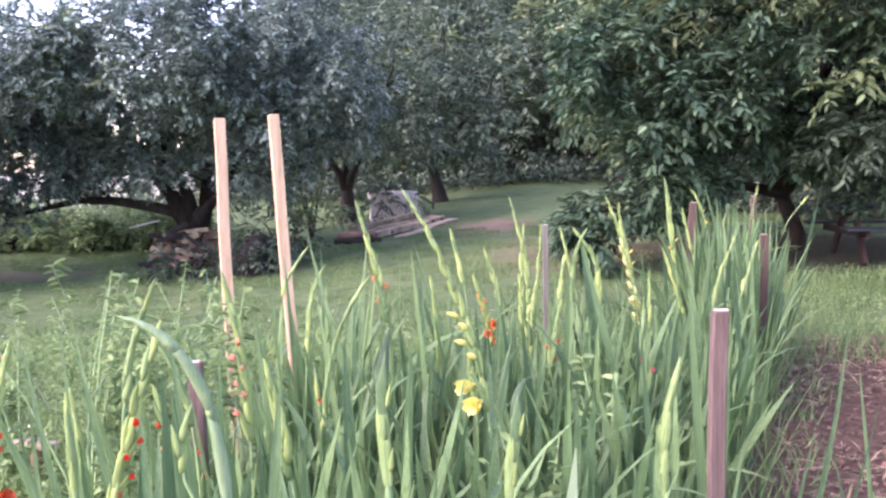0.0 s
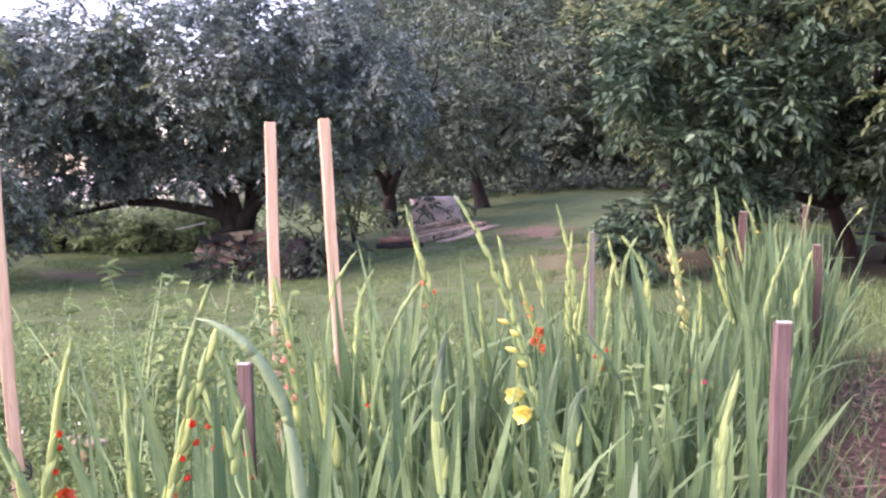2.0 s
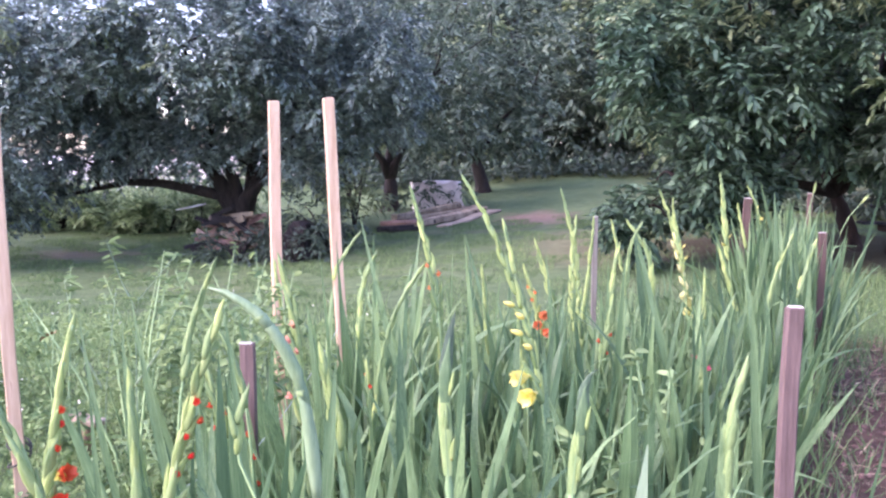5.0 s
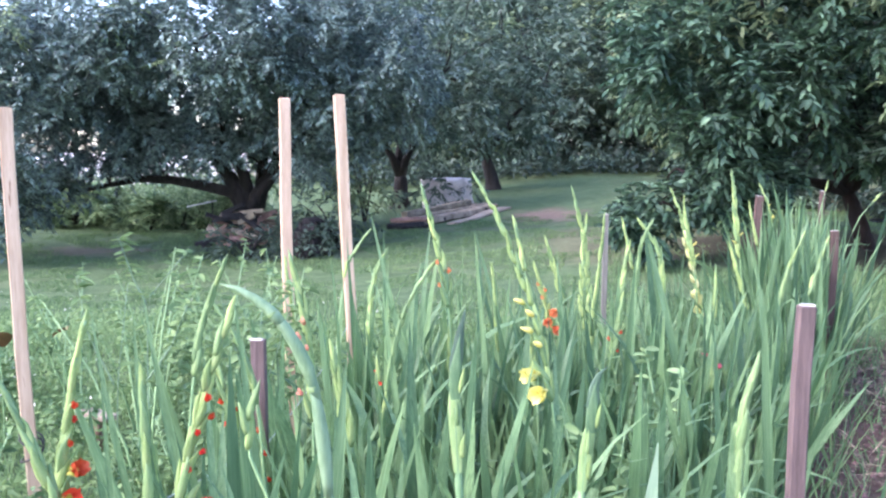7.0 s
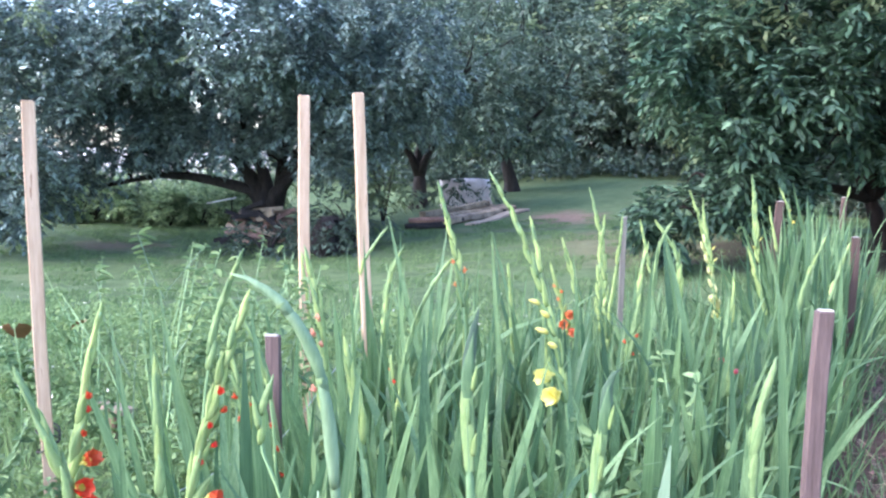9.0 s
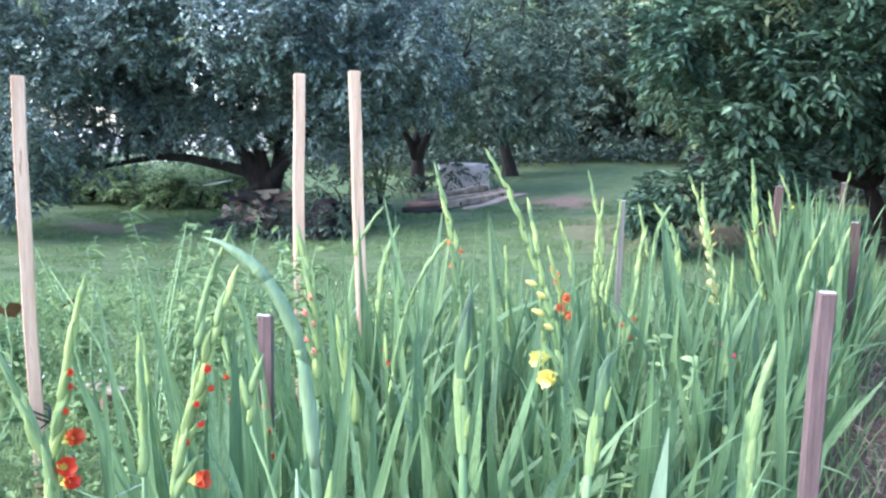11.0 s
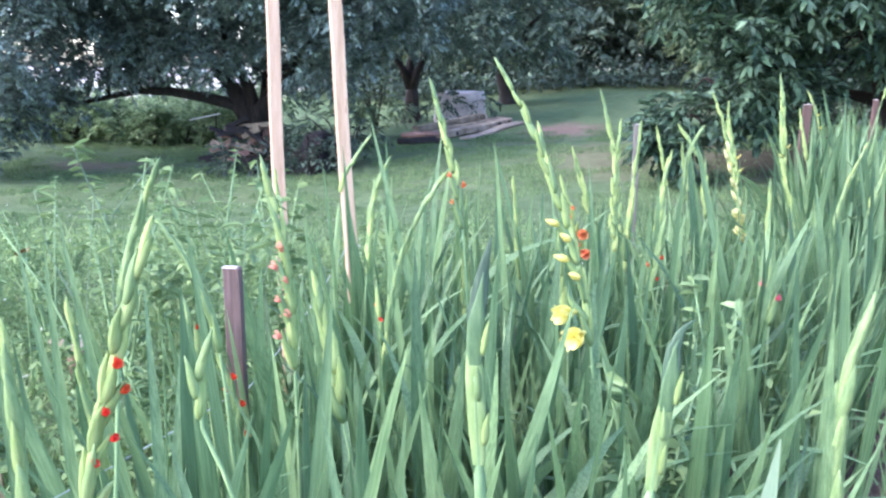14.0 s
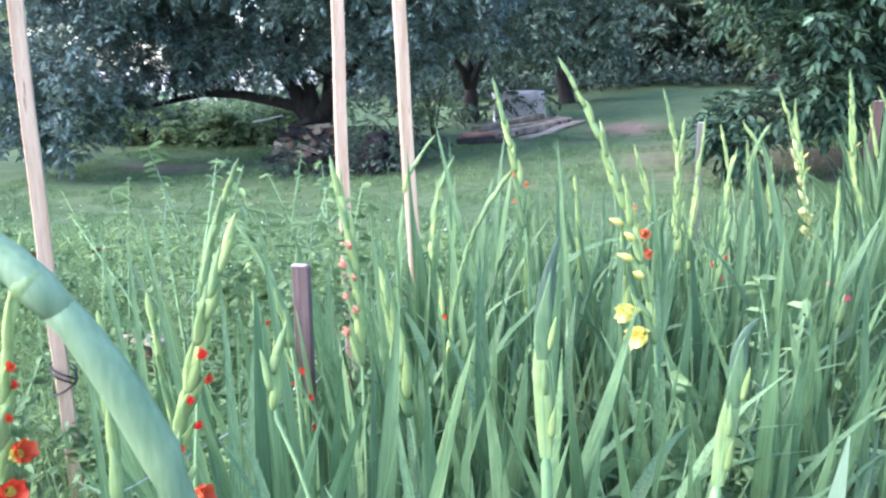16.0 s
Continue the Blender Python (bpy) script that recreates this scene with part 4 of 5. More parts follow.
spiked(0.466, 5.25, (0.389, 5.25, 1.394), [(0.484, 5.25, 0.622), (0.498, 5.25, 0.839), (0.48, 5.25, 1.022), (0.442, 5.25, 1.202)], leaves=4, height=0.75, buds=14, size=1.3, gap=0.036)
spiked(0.424, 4.5, (0.403, 4.5, 1.295), [(0.398, 4.5, 0.764), (0.38, 4.5, 0.999), (0.393, 4.5, 1.152)], leaves=4, height=0.75, buds=12, size=1.25, gap=0.036)
spiked(0.356, 4.52, (0.493, 4.52, 1.295), [(0.403, 4.52, 0.546), (0.455, 4.52, 0.815), (0.467, 4.52, 0.972), (0.488, 4.52, 1.151)], leaves=4, height=0.75, buds=14, size=1.3, gap=0.036)
spiked(0.462, 4.3, (0.597, 4.3, 1.185), [(0.526, 4.3, 0.756), (0.554, 4.3, 0.906), (0.569, 4.3, 1.053)], leaves=4, height=0.75, buds=12, size=0.9)
spiked(0.541, 3.8, (0.62, 3.8, 1.319), [(0.546, 3.8, 0.881), (0.548, 3.8, 1.052), (0.559, 3.8, 1.199), (0.588, 3.8, 1.29)], leaves=4, height=0.75, buds=14, size=0.75, open_out=0.1, green=0.8)
spiked(1.254, 5.3, (0.976, 5.3, 1.398), [(1.225, 5.3, 0.438), (1.193, 5.3, 0.652), (1.13, 5.3, 0.902), (1.086, 5.3, 1.057), (1.046, 5.3, 1.23)], leaves=5, height=0.8, buds=22, colour="cream", flowers=4, tips=9, gap=0.036, face_to=(-0.4, -0.5, -0.1), size=1.15)
spiked(1.201, 5.2, (1.038, 5.2, 1.37), [(1.115, 5.2, 0.918), (1.07, 5.2, 1.134), (1.036, 5.2, 1.286)], leaves=4, height=0.8, buds=14, colour="primrose", flowers=0, tips=3, size=1.0)
spiked(1.577, 5.7, (1.44, 5.7, 1.487), [(1.525, 5.7, 0.825), (1.493, 5.7, 1.055), (1.461, 5.7, 1.281)], leaves=6, height=1.0, buds=13, colour="primrose", tips=2, size=1.3)
spiked(1.982, 6.3, (1.786, 6.3, 1.401), [(1.916, 6.3, 0.974), (1.889, 6.3, 1.153), (1.843, 6.3, 1.291)], leaves=6, height=1.05, buds=10, colour="primrose", flowers=1, tips=2, open_out=0.1, size=0.9)
spiked(0.538, 2.15, (0.576, 2.15, 1.098), [(0.535, 2.15, 0.735), (0.534, 2.15, 0.851), (0.541, 2.15, 0.941), (0.557, 2.15, 1.03)], leaves=5, height=0.85, buds=12, size=1.4, gap=0.024, radius=0.011, open_out=0.11, green=1.0)
spiked(-0.751, 1.58, (-0.527, 1.58, 1.333), [(-0.645, 1.58, 0.955), (-0.627, 1.58, 1.028), (-0.602, 1.58, 1.107), (-0.577, 1.58, 1.206), (-0.559, 1.58, 1.25), (-0.541, 1.58, 1.301)], leaves=3, height=0.75, buds=12, gap=0.034, colour="red", flowers=1, tips=5, radius=0.0095, face_to=(0.9, -0.35, 0.1), open_out=0.1)
spiked(-0.898, 1.45, (-0.741, 1.45, 1.326), [(-0.807, 1.45, 1.017), (-0.789, 1.45, 1.108), (-0.777, 1.45, 1.188), (-0.76, 1.45, 1.267)], leaves=3, height=0.75, buds=12, gap=0.034, colour="red", flowers=4, tips=3, size=0.98, radius=0.009, face_to=(0.85, -0.45, 0.1), open_out=0.1)
spiked(-0.81, 1.85, (-0.626, 1.85, 1.375), [(-0.706, 1.85, 1.142), (-0.689, 1.85, 1.226), (-0.667, 1.85, 1.28), (-0.648, 1.85, 1.324)], leaves=4, height=0.8, buds=12, size=0.7, open_out=0.07, green=0.9)
spiked(-0.361, 1.91, (-0.582, 1.91, 1.068), [(-0.566, 1.91, 0.826), (-0.603, 1.91, 0.893), (-0.62, 1.91, 0.949), (-0.612, 1.91, 1.011)], leaves=5, height=0.75, buds=4, size=0.9, radius=0.007, open_out=0.22)
spiked(-0.807, 2.65, (-0.92, 2.65, 0.946), [(-0.869, 2.65, 0.704), (-0.887, 2.65, 0.796), (-0.906, 2.65, 0.861)], leaves=4, height=0.75, buds=7, colour="red", tips=4, size=1.15, green=0.7)
spiked(-0.753, 2.65, (-0.842, 2.65, 0.79), [(-0.784, 2.65, 0.581), (-0.795, 2.65, 0.675), (-0.815, 2.65, 0.729)], leaves=4, height=0.7, buds=7, colour="red", tips=5, size=1.3, green=0.7)
spiked(-0.557, 2.4, (-0.631, 2.4, 1.322), [(-0.569, 2.4, 0.916), (-0.572, 2.4, 1.021), (-0.582, 2.4, 1.111), (-0.593, 2.4, 1.174), (-0.615, 2.4, 1.248)], leaves=5, height=0.8, buds=12, colour="coral", tips=6, size=1.15, gap=0.031, face_to=(-0.5, -0.8, 0.1))
spiked(0.407, 3.75, (0.48, 3.75, 0.974), [(0.436, 3.75, 0.651), (0.449, 3.75, 0.782), (0.471, 3.75, 0.868)], leaves=5, height=0.75, buds=7, colour="red", tips=3, size=1.25, green=0.8)
spiked(0.834, 3.53, (0.811, 3.53, 0.862), [(0.818, 3.53, 0.661), (0.812, 3.53, 0.772)], leaves=5, height=0.7, buds=4, colour="pink", tips=2, size=1.3, green=0.8)
spiked(0.256, 4.2, (0.125, 4.2, 1.069), [(0.212, 4.2, 0.714), (0.195, 4.2, 0.838), (0.165, 4.2, 0.934)], leaves=4, height=0.75, buds=9, colour="orange", flowers=3, tips=3, size=1.15, face_to=(0.2, -0.9, -0.4))
spiked(-0.61, 2.2, (-0.787, 2.2, 1.215), [(-0.665, 2.2, 0.916), (-0.678, 2.2, 1.014), (-0.696, 2.2, 1.064), (-0.722, 2.2, 1.125), (-0.75, 2.2, 1.178)], leaves=5, height=0.8, buds=12, size=0.75, open_out=0.1, green=0.9)
spiked(-0.419, 2.9, (-0.457, 2.9, 0.91), [(-0.446, 2.9, 0.774), (-0.452, 2.9, 0.852)], leaves=5, height=0.7, buds=4, colour="red", tips=2, size=1.0, green=0.8)
spiked(-0.644, 1.45, (-0.654, 1.45, 1.241), [(-0.649, 1.45, 1.038), (-0.65, 1.45, 1.135), (-0.652, 1.45, 1.189)], leaves=3, height=0.75, buds=9, size=0.8, green=0.8)
spiked(-0.90, 1.42, (-0.87, 1.40, 1.22), [(-0.80, 1.42, 0.7), (-0.78, 1.41, 1.0)], leaves=3, height=0.75, buds=12, size=0.9, green=0.7)
spiked(0.66, 4.6, (0.66, 4.5, 1.27), [(0.80, 4.5, 0.8), (0.78, 4.5, 1.1)], leaves=4, height=0.75, buds=11, size=1.2, green=0.6)
spiked(2.02, 6.1, (2.21, 6.15, 1.43), [(2.08, 6.1, 0.9)], leaves=6, height=1.15, buds=3, size=0.6)
spiked(2.12, 5.75, (2.42, 5.8, 1.36), [(2.16, 5.75, 0.9), (2.26, 5.75, 1.2)], leaves=6, height=1.15, buds=3, size=0.6)
spiked(1.50, 4.85, (1.64, 4.9, 1.19), [(1.50, 4.88, 0.7), (1.54, 4.88, 0.95)], leaves=6, height=0.95, buds=12, size=1.3, open_out=0.1, green=0.5)
spiked(1.62, 4.9, (1.78, 4.95, 1.14), [(1.66, 4.9, 0.8)], leaves=6, height=0.95, buds=9, size=1.1, open_out=0.1, green=0.5)
spiked(-0.62, 3.5, (-0.55, 3.42, 1.30), [(-0.70, 3.45, 0.8), (-0.66, 3.45, 1.15)], buds=10, size=0.7, green=0.8)
spiked(-0.94, 3.92, (-1.02, 3.92, 1.12), [(-0.97, 3.92, 0.75)], leaves=2, height=0.7, buds=11, size=1.0, gap=0.04, green=0.0)
for (x, y, h) in ((0.30, 4.6, 1.16), (0.78, 5.4, 1.22), (0.92, 5.5, 1.12), (1.35, 5.0, 1.1), (-0.05, 3.9, 1.1), (0.35, 4.1, 1.05),
                  (-0.25, 3.3, 1.12), (0.1, 3.1, 1.05), (1.0, 4.2, 1.08), (1.62, 5.6, 1.32), (-0.42, 2.3, 1.1), (-0.95, 2.2, 1.05)):
    spiked(x, y, (x + GL.uniform(-0.12, 0.1), y - 0.03, h), [(x + GL.uniform(-0.02, 0.04), y, h * 0.62)], leaves=5, height=0.8, buds=GL.choice((9, 11, 13)), size=GL.uniform(0.9, 1.15))
for (x, y) in ((-0.72, 1.95), (-0.80, 2.2), (-0.62, 2.08), (-0.74, 2.45), (-0.58, 1.85), (-0.48, 2.0), (-0.66, 2.6), (-0.57, 3.08), (-0.63, 3.35), (-0.45, 3.15)):
    gladiolus(x, y, GL.choice((6, 7)), GL.uniform(0.92, 1.08), wide=0.9)


def flat_tube(pts, wide, thin, sides=10):
    """A flattened tapering sheath along an upright line of points, broad across x."""
    vs, fs = [], []
    for (x, y, z), a, b in zip(pts, wide, thin):
        for k in range(sides):
            w = 2 * math.pi * k / sides
            vs.append(Vector((x + a * math.cos(w), y + b * math.sin(w) - 0.25 * b * math.cos(2 * w), z)))
    for i in range(len(pts) - 1):
        for k in range(sides):
            q = (k + 1) % sides
            fs.append((i * sides + k, i * sides + q, (i + 1) * sides + q, (i + 1) * sides + k))
    fs.append(tuple((len(pts) - 1) * sides + k for k in range(sides)))
    return vs, fs


def sheathed(x, y, line, leaves, height):
    """A plant whose spike is still furled in a long green sheath with a dark tip; line runs from the tip down."""
    p = gladiolus(x, y, leaves, height, label="gladiolus with a spike still furled in its dark sheath")
    o = Vector((x, y, ground_z(x, y)))
    pts = through_points([Vector(q) - o for q in line], 24)
    up = pts[::-1]
    v, f = tube([Vector((0, 0, 0.02))] + up[:12], [0.009] + [0.008] * 3 + [0.0045] * 9, 8)
    part("stalk", mesh("stalk", v, f, STEM, True), p)
    k = 13
    low = up[3:3 + k]
    v, f = flat_tube(low, [0.0085 + 0.0045 * math.sin(0.5 * math.pi * min(1.0, 2.0 * i / (k - 1))) - 0.006 * max(0.0, i - 8) / 4 for i in range(k)], [0.0052] * k)
    part("sheath", mesh("sheath", v, f, BUD_GREEN, True), p, "pale green sheath")
    mid = [q + Vector((0.001, -0.002, 0)) for q in up[12:21]]
    n = len(mid)
    v, f = flat_tube(mid, [0.009 + 0.004 * math.sin(math.pi * min(1.0, 1.3 * i / (n - 1))) - 0.0085 * (i / (n - 1)) ** 2.5 for i in range(n)], [0.0058 * (1 - 0.6 * (i / (n - 1)) ** 2) * min(1.0, 0.45 + 0.2 * i) for i in range(n)])
    part("sheath", mesh("sheath", v, f, BUD_LONG, True), p, "green leafy sheath")
    top = up[14:]
    n = len(top)
    v, f = flat_tube(top, [0.0132 * (1 - (i / (n - 1)) ** 2.0) * (0.7 + 0.3 * min(1.0, i / 3)) + 0.0006 for i in range(n)], [0.0056 * (1 - (i / (n - 1)) ** 2) + 0.0005 for i in range(n)])
    part("sheath_tip", mesh("sheath_tip", v, f, BUD_DARK, True), p, "dark green sheath tip")
    part("bud", BUDS[0], p, m=aim(up[13] + Vector((0.011, -0.006, 0)), (0.16, -0.05, 1), 0.4, 0.62))
    part("bud", BUDS_GREEN[0], p, m=aim(up[9] + Vector((0.004, -0.009, 0)), (-0.05, -0.08, 1), 1.4, 0.6))
    part("bud", BUDS[1], p, m=aim(up[5] + Vector((0.009, -0.006, 0)), (0.12, -0.05, 1), 2.4, 0.55))


sheathed(-0.099, 1.67, [(-0.116, 1.67, 1.3), (-0.126, 1.67, 1.254), (-0.134, 1.67, 1.192), (-0.136, 1.67, 1.129), (-0.132, 1.67, 1.065), (-0.124, 1.67, 0.933)], 6, 0.9)
sheathed(0.074, 1.7, [(0.16, 1.7, 1.188), (0.143, 1.7, 1.178), (0.132, 1.7, 1.148), (0.128, 1.7, 1.079), (0.119, 1.7, 1.013), (0.11, 1.7, 0.9)], 6, 0.85)
# the stalk that nods right in front of the path
near = thing("gladiolus", -0.10, 0.80, ground_z(-0.10, 0.80), "gladiolus with a thick nodding green flower stalk", "gladiolus", "gladioli in the flower bed")


def near_part(name, pts, radii, mat, label=""):
    v, f = tube(pts, radii, 12)
    o = Vector((-0.096, 0.80, ground_z(-0.10, 0.80) + 0.003))
    return part(name, mesh(name, [q - o for q in v], f, mat, True), near, label)


near_part("stalk", [(-0.10, 0.80, 0.0), (-0.12, 0.78, 0.4), (-0.15, 0.76, 0.8), (-0.172, 0.742, 1.1), (-0.187, 0.730, 1.30), (-0.192, 0.727, 1.36), (-0.199, 0.7245, 1.41)], [0.006, 0.0055, 0.005, 0.0045, 0.004, 0.0036, 0.0034], NODDING)
near_part("sheath", [(-0.1885, 0.7288, 1.318), (-0.1895, 0.7282, 1.332), (-0.191, 0.7275, 1.35), (-0.1932, 0.7265, 1.372), (-0.196, 0.7253, 1.393), (-0.2005, 0.7241, 1.414)], [0.0036, 0.0046, 0.0056, 0.0055, 0.0046, 0.0031], NODDING)
near_part("sheath", [(-0.1955, 0.7255, 1.395), (-0.1985, 0.7245, 1.408), (-0.203, 0.723, 1.424), (-0.211, 0.7205, 1.443), (-0.220, 0.718, 1.459), (-0.2285, 0.7158, 1.4695)], [0.0031, 0.0046, 0.0054, 0.0051, 0.0043, 0.0040], NODDING)
near_part("sheath_tip", [(-0.2215, 0.7175, 1.461), (-0.2275, 0.716, 1.4685), (-0.2335, 0.716, 1.4745), (-0.243, 0.716, 1.4815), (-0.256, 0.7155, 1.489), (-0.270, 0.715, 1.493)], [0.0039, 0.0049, 0.0044, 0.0036, 0.0022, 0.0003], NODDING)
near_part("joint", [(-0.2265, 0.7163, 1.4675), (-0.2285, 0.7158, 1.4692), (-0.2305, 0.7156, 1.4712)], [0.0042, 0.0050, 0.0042], BUD_GREEN, "pale yellowish joint")
near_part("joint", [(-0.1975, 0.7248, 1.404), (-0.1985, 0.7245, 1.4075), (-0.1998, 0.7242, 1.411)], [0.0042, 0.0046, 0.0042], BUD_GREEN, "pale yellowish joint")
near_part("bud", [(-0.184, 0.733, 1.27), (-0.178, 0.732, 1.29), (-0.176, 0.731, 1.315)], [0.002, 0.0045, 0.0006], BUD)
near_part("bud", [(-0.192, 0.733, 1.24), (-0.200, 0.731, 1.27), (-0.203, 0.7305, 1.315)], [0.002, 0.0042, 0.0006], NODDING)


def reach(x, y, tip, shape, width, extra=3):
    """A plant with one long leaf that ends at a known tip."""
    if across(x, y) > -0.02:
        extra = 1
    p = gladiolus(x, y, extra, 0.85 if extra > 1 else 0.55, label="gladiolus with one long leaf above the others")
    o = Vector((x, y, ground_z(x, y)))
    d = Vector(tip) - o
    me = SWORDS[shape]
    end = Vector(me.vertices[-3].co)
    q = end.rotation_difference(d)
    k = d.length / end.length
    m = q.to_matrix().to_4x4() @ Matrix.Rotation(radians(90), 4, end.normalized()) @ Matrix.Diagonal((k, width * k, k, 1))
    part("leaf", me, p, m=m)


for (x, y, tip, shape, width) in (
        (-0.171, 3.2, (-0.52, 3.2, 1.376), 0, 0.6),
        (0.895, 3.8, (0.574, 3.8, 1.312), 1, 0.75),
        (-0.612, 2.0, (-0.88, 2.0, 1.279), 2, 0.5),
        (-0.53, 2.0, (-0.887, 2.0, 1.223), 3, 0.55),
        (-0.562, 2.15, (-0.709, 2.15, 1.233), 4, 0.5),
        (0.728, 3.0, (0.57, 3.0, 0.883), 5, 1.1),
        (-0.151, 1.7, (-0.352, 1.7, 1.053), 6, 0.6),
        (0.922, 4.6, (0.729, 4.6, 1.183), 7, 0.6),
        (0.155, 4.6, (-0.175, 4.6, 1.2), 8, 0.6),
        (0.135, 4.4, (-0.174, 4.4, 1.078), 9, 0.6),
        (0.829, 2.3, (1.07, 2.3, 1.178), 10, 0.45),
        (0.735, 2.2, (0.945, 2.2, 0.932), 11, 0.4),
        (0.745, 2.1, (1.057, 2.1, 1.01), 0, 0.4),
        (-1.043, 2.3, (-1.17, 2.3, 0.942), 1, 0.6),
        (2.256, 6.3, (1.875, 6.3, 1.433), 3, 0.7),
        (2.421, 6.3, (2.728, 6.3, 1.426), 4, 0.6),
        (-0.78, 1.97, (-0.88, 1.95, 1.23), 2, 0.5), (-0.03, 3.32, (-0.14, 3.3, 1.30), 5, 0.6), (0.84, 4.52, (0.69, 4.5, 1.25), 6, 0.8), (0.46, 3.6, (0.51, 3.6, 1.20), 7, 0.6), (0.66, 2.6, (0.58, 2.6, 1.11), 9, 0.7),
        (0.30, 3.8, (0.20, 3.8, 1.19), 10, 0.6), (-0.80, 1.8, (-0.89, 1.8, 1.13), 11, 0.5), (-0.95, 2.4, (-1.20, 2.4, 1.16), 0, 0.6), (-0.30, 2.9, (-0.44, 2.9, 1.16), 3, 0.7), (0.05, 2.75, (0.16, 2.75, 1.12), 2, 0.8),
        (-0.25, 2.45, (-0.30, 2.45, 1.12), 6, 0.9), (0.92, 3.0, (0.84, 3.0, 1.14), 7, 0.8), (1.25, 3.7, (1.18, 3.7, 1.16), 8, 0.7), (1.5, 4.3, (1.42, 4.3, 1.2), 9, 0.7)):
    reach(x, y, tip, shape, width)

# the rest of the bed, in five rows
for row, w in enumerate((0.2, 0.44, 0.68, 0.94, 1.2, 1.5, 1.75)):
    s = -1.15 + 0.05 * row
    while s < 5.0:
        s += GL.uniform(0.13, 0.22)
        x = 0.63 + 0.374 * s - 0.927 * w + GL.uniform(-0.06, 0.06)
        y = 2.0 + 0.927 * s + 0.374 * w + GL.uniform(-0.06, 0.06)
        if math.hypot(x + 0.08, y - 0.45) < 0.78:
            continue
        if w > 1.6 and s > 1.5:
            break
        if x < -0.8 or (w < 0.3 and -0.1 < s < 1.3):
            continue
        back = s > 2.3 and w > 0.6
        if back and GL.random() < 0.5:
            continue
        h = 0.78 if back else (1.26 if s > 3.2 else (0.96 if s < 1.2 else 0.95))
        gladiolus(x, y, GL.choice((8, 9, 10)) if s < 2.5 else GL.choice((7, 8, 9)), h * GL.uniform(0.86, 1.08), wide=1.25 if s < 0.6 else (1.0 if s < 2.2 else 0.8), bentness=0.36 if w > 0.3 else 0.1, spread=12 if w < 0.3 else 25)
for w, s0 in ((0.02, 2.9), (0.14, 3.3), (0.36, 3.5)):
    s = s0
    while s < 4.9:
        s += GL.uniform(0.16, 0.26)
        x, y = 0.63 + 0.374 * s - 0.927 * w, 2.0 + 0.927 * s + 0.374 * w
        gladiolus(x, y, GL.choice((6, 7, 8)), GL.uniform(1.02, 1.22) + 0.06 * (s - 3.5), wide=0.7, spread=9, bentness=0.12)
for (x, y, h) in ((1.44, 2.78, 1.0), (1.58, 2.9, 0.7)):
    gladiolus(x, y, 4, h, label="young gladiolus at the edge of the mulched path", turn=0, spread=24, wide=0.55)
for (x, y) in ((-0.62, 3.28), (-0.5, 3.42), (-0.56, 2.9), (-0.4, 3.02), (-0.36, 3.3), (-0.45, 3.62), (-0.22, 3.55), (-0.28, 3.15), (-0.1, 3.35), (-0.6, 3.52)):
    gladiolus(x, y, GL.choice((6, 7, 8)), GL.uniform(1.06, 1.2), wide=0.85, bentness=0.3, spread=18)
pl = gladiolus(0.13, 1.66, 2, 0.85, turn=20, label="gladiolus with one broad pale leaf", spread=8, bentness=0)
broad_leaf = SWORDS[3].copy()
broad_leaf.materials[0] = GLAUCOUS
part("leaf", broad_leaf, pl, "broad pale bluish leaf", pose(0.02, -0.06, 0, 5, -3, 70) @ Matrix.Diagonal((1.1, 1.9, 1.1, 1)))


# ---- weedy crops at the bed's side ----
def crop_plant(x, y, h, n, seed, label, leaf=0.1, ratio=0.5, mat=CROP, category="plant", name="vegetable_plant", group="leafy plants beside the flower bed", spread=0.7):
    pr, rg = random.Random(seed), np.random.RandomState(seed)
    t = thing(name, x, y, ground_z(x, y), label, category, group)
    bases, axes = [], []
    for j in range(5):
        a = pr.uniform(0, 6.28)
        r = pr.uniform(0.15, 0.45) * spread * h
        end = Vector((r * math.cos(a), r * math.sin(a), h * pr.uniform(0.7, 1.0)))
        pts = [Vector((0, 0, -0.03)), Vector((end.x * 0.2, end.y * 0.2, end.z * 0.35)), Vector((end.x * 0.55, end.y * 0.55, end.z * 0.7)), end]
        v, f = tube(pts, [0.007, 0.006, 0.004, 0.002], 5)
        part("stem", mesh("stem", v, f, STEM, True), t)
        for i in range(n):
            u = pr.uniform(0.2, 1.0)
            p = pts[1].lerp(pts[3], u)
            b = pr.uniform(0, 6.28)
            bases.append(p)
            axes.append((math.cos(b), math.sin(b), pr.uniform(-0.3, 0.9)))
    ax = unit(np.array(axes))
    sd = unit(np.cross(ax, np.array([0, 0, 1.0]) + rg.normal(size=ax.shape) * 0.6))
    ln = leaf * rg.uniform(0.6, 1.3, len(ax))
    part("foliage", leaf_soup("foliage", np.array(bases), ax, sd, ln, ln * ratio, 0.35, mat), t)
    return t


LEAFY = [crop_plant(-1.5, 3.9, 0.55, 34, 1, "bushy green vegetable plant with broad leaves", 0.046), crop_plant(-2.3, 3.0, 0.5, 34, 2, "bushy green vegetable plant with broad leaves", 0.042),
         crop_plant(-1.3, 2.3, 0.45, 34, 3, "low green vegetable plant with broad leaves", 0.055)]
pr = random.Random(9)
for i in range(74):
    for _ in range(20):
        x, y = pr.uniform(-4.2, 0.4), 1.4 + 4.6 * pr.random() ** 1.5
        if across(x, y) < -1.75:
            break
    c = copy_thing(LEAFY[i % 3], pose(x, y, ground_z(x, y), 0, 0, pr.uniform(0, 360)) @ Matrix.Scale(pr.uniform(0.75, 1.15), 4))
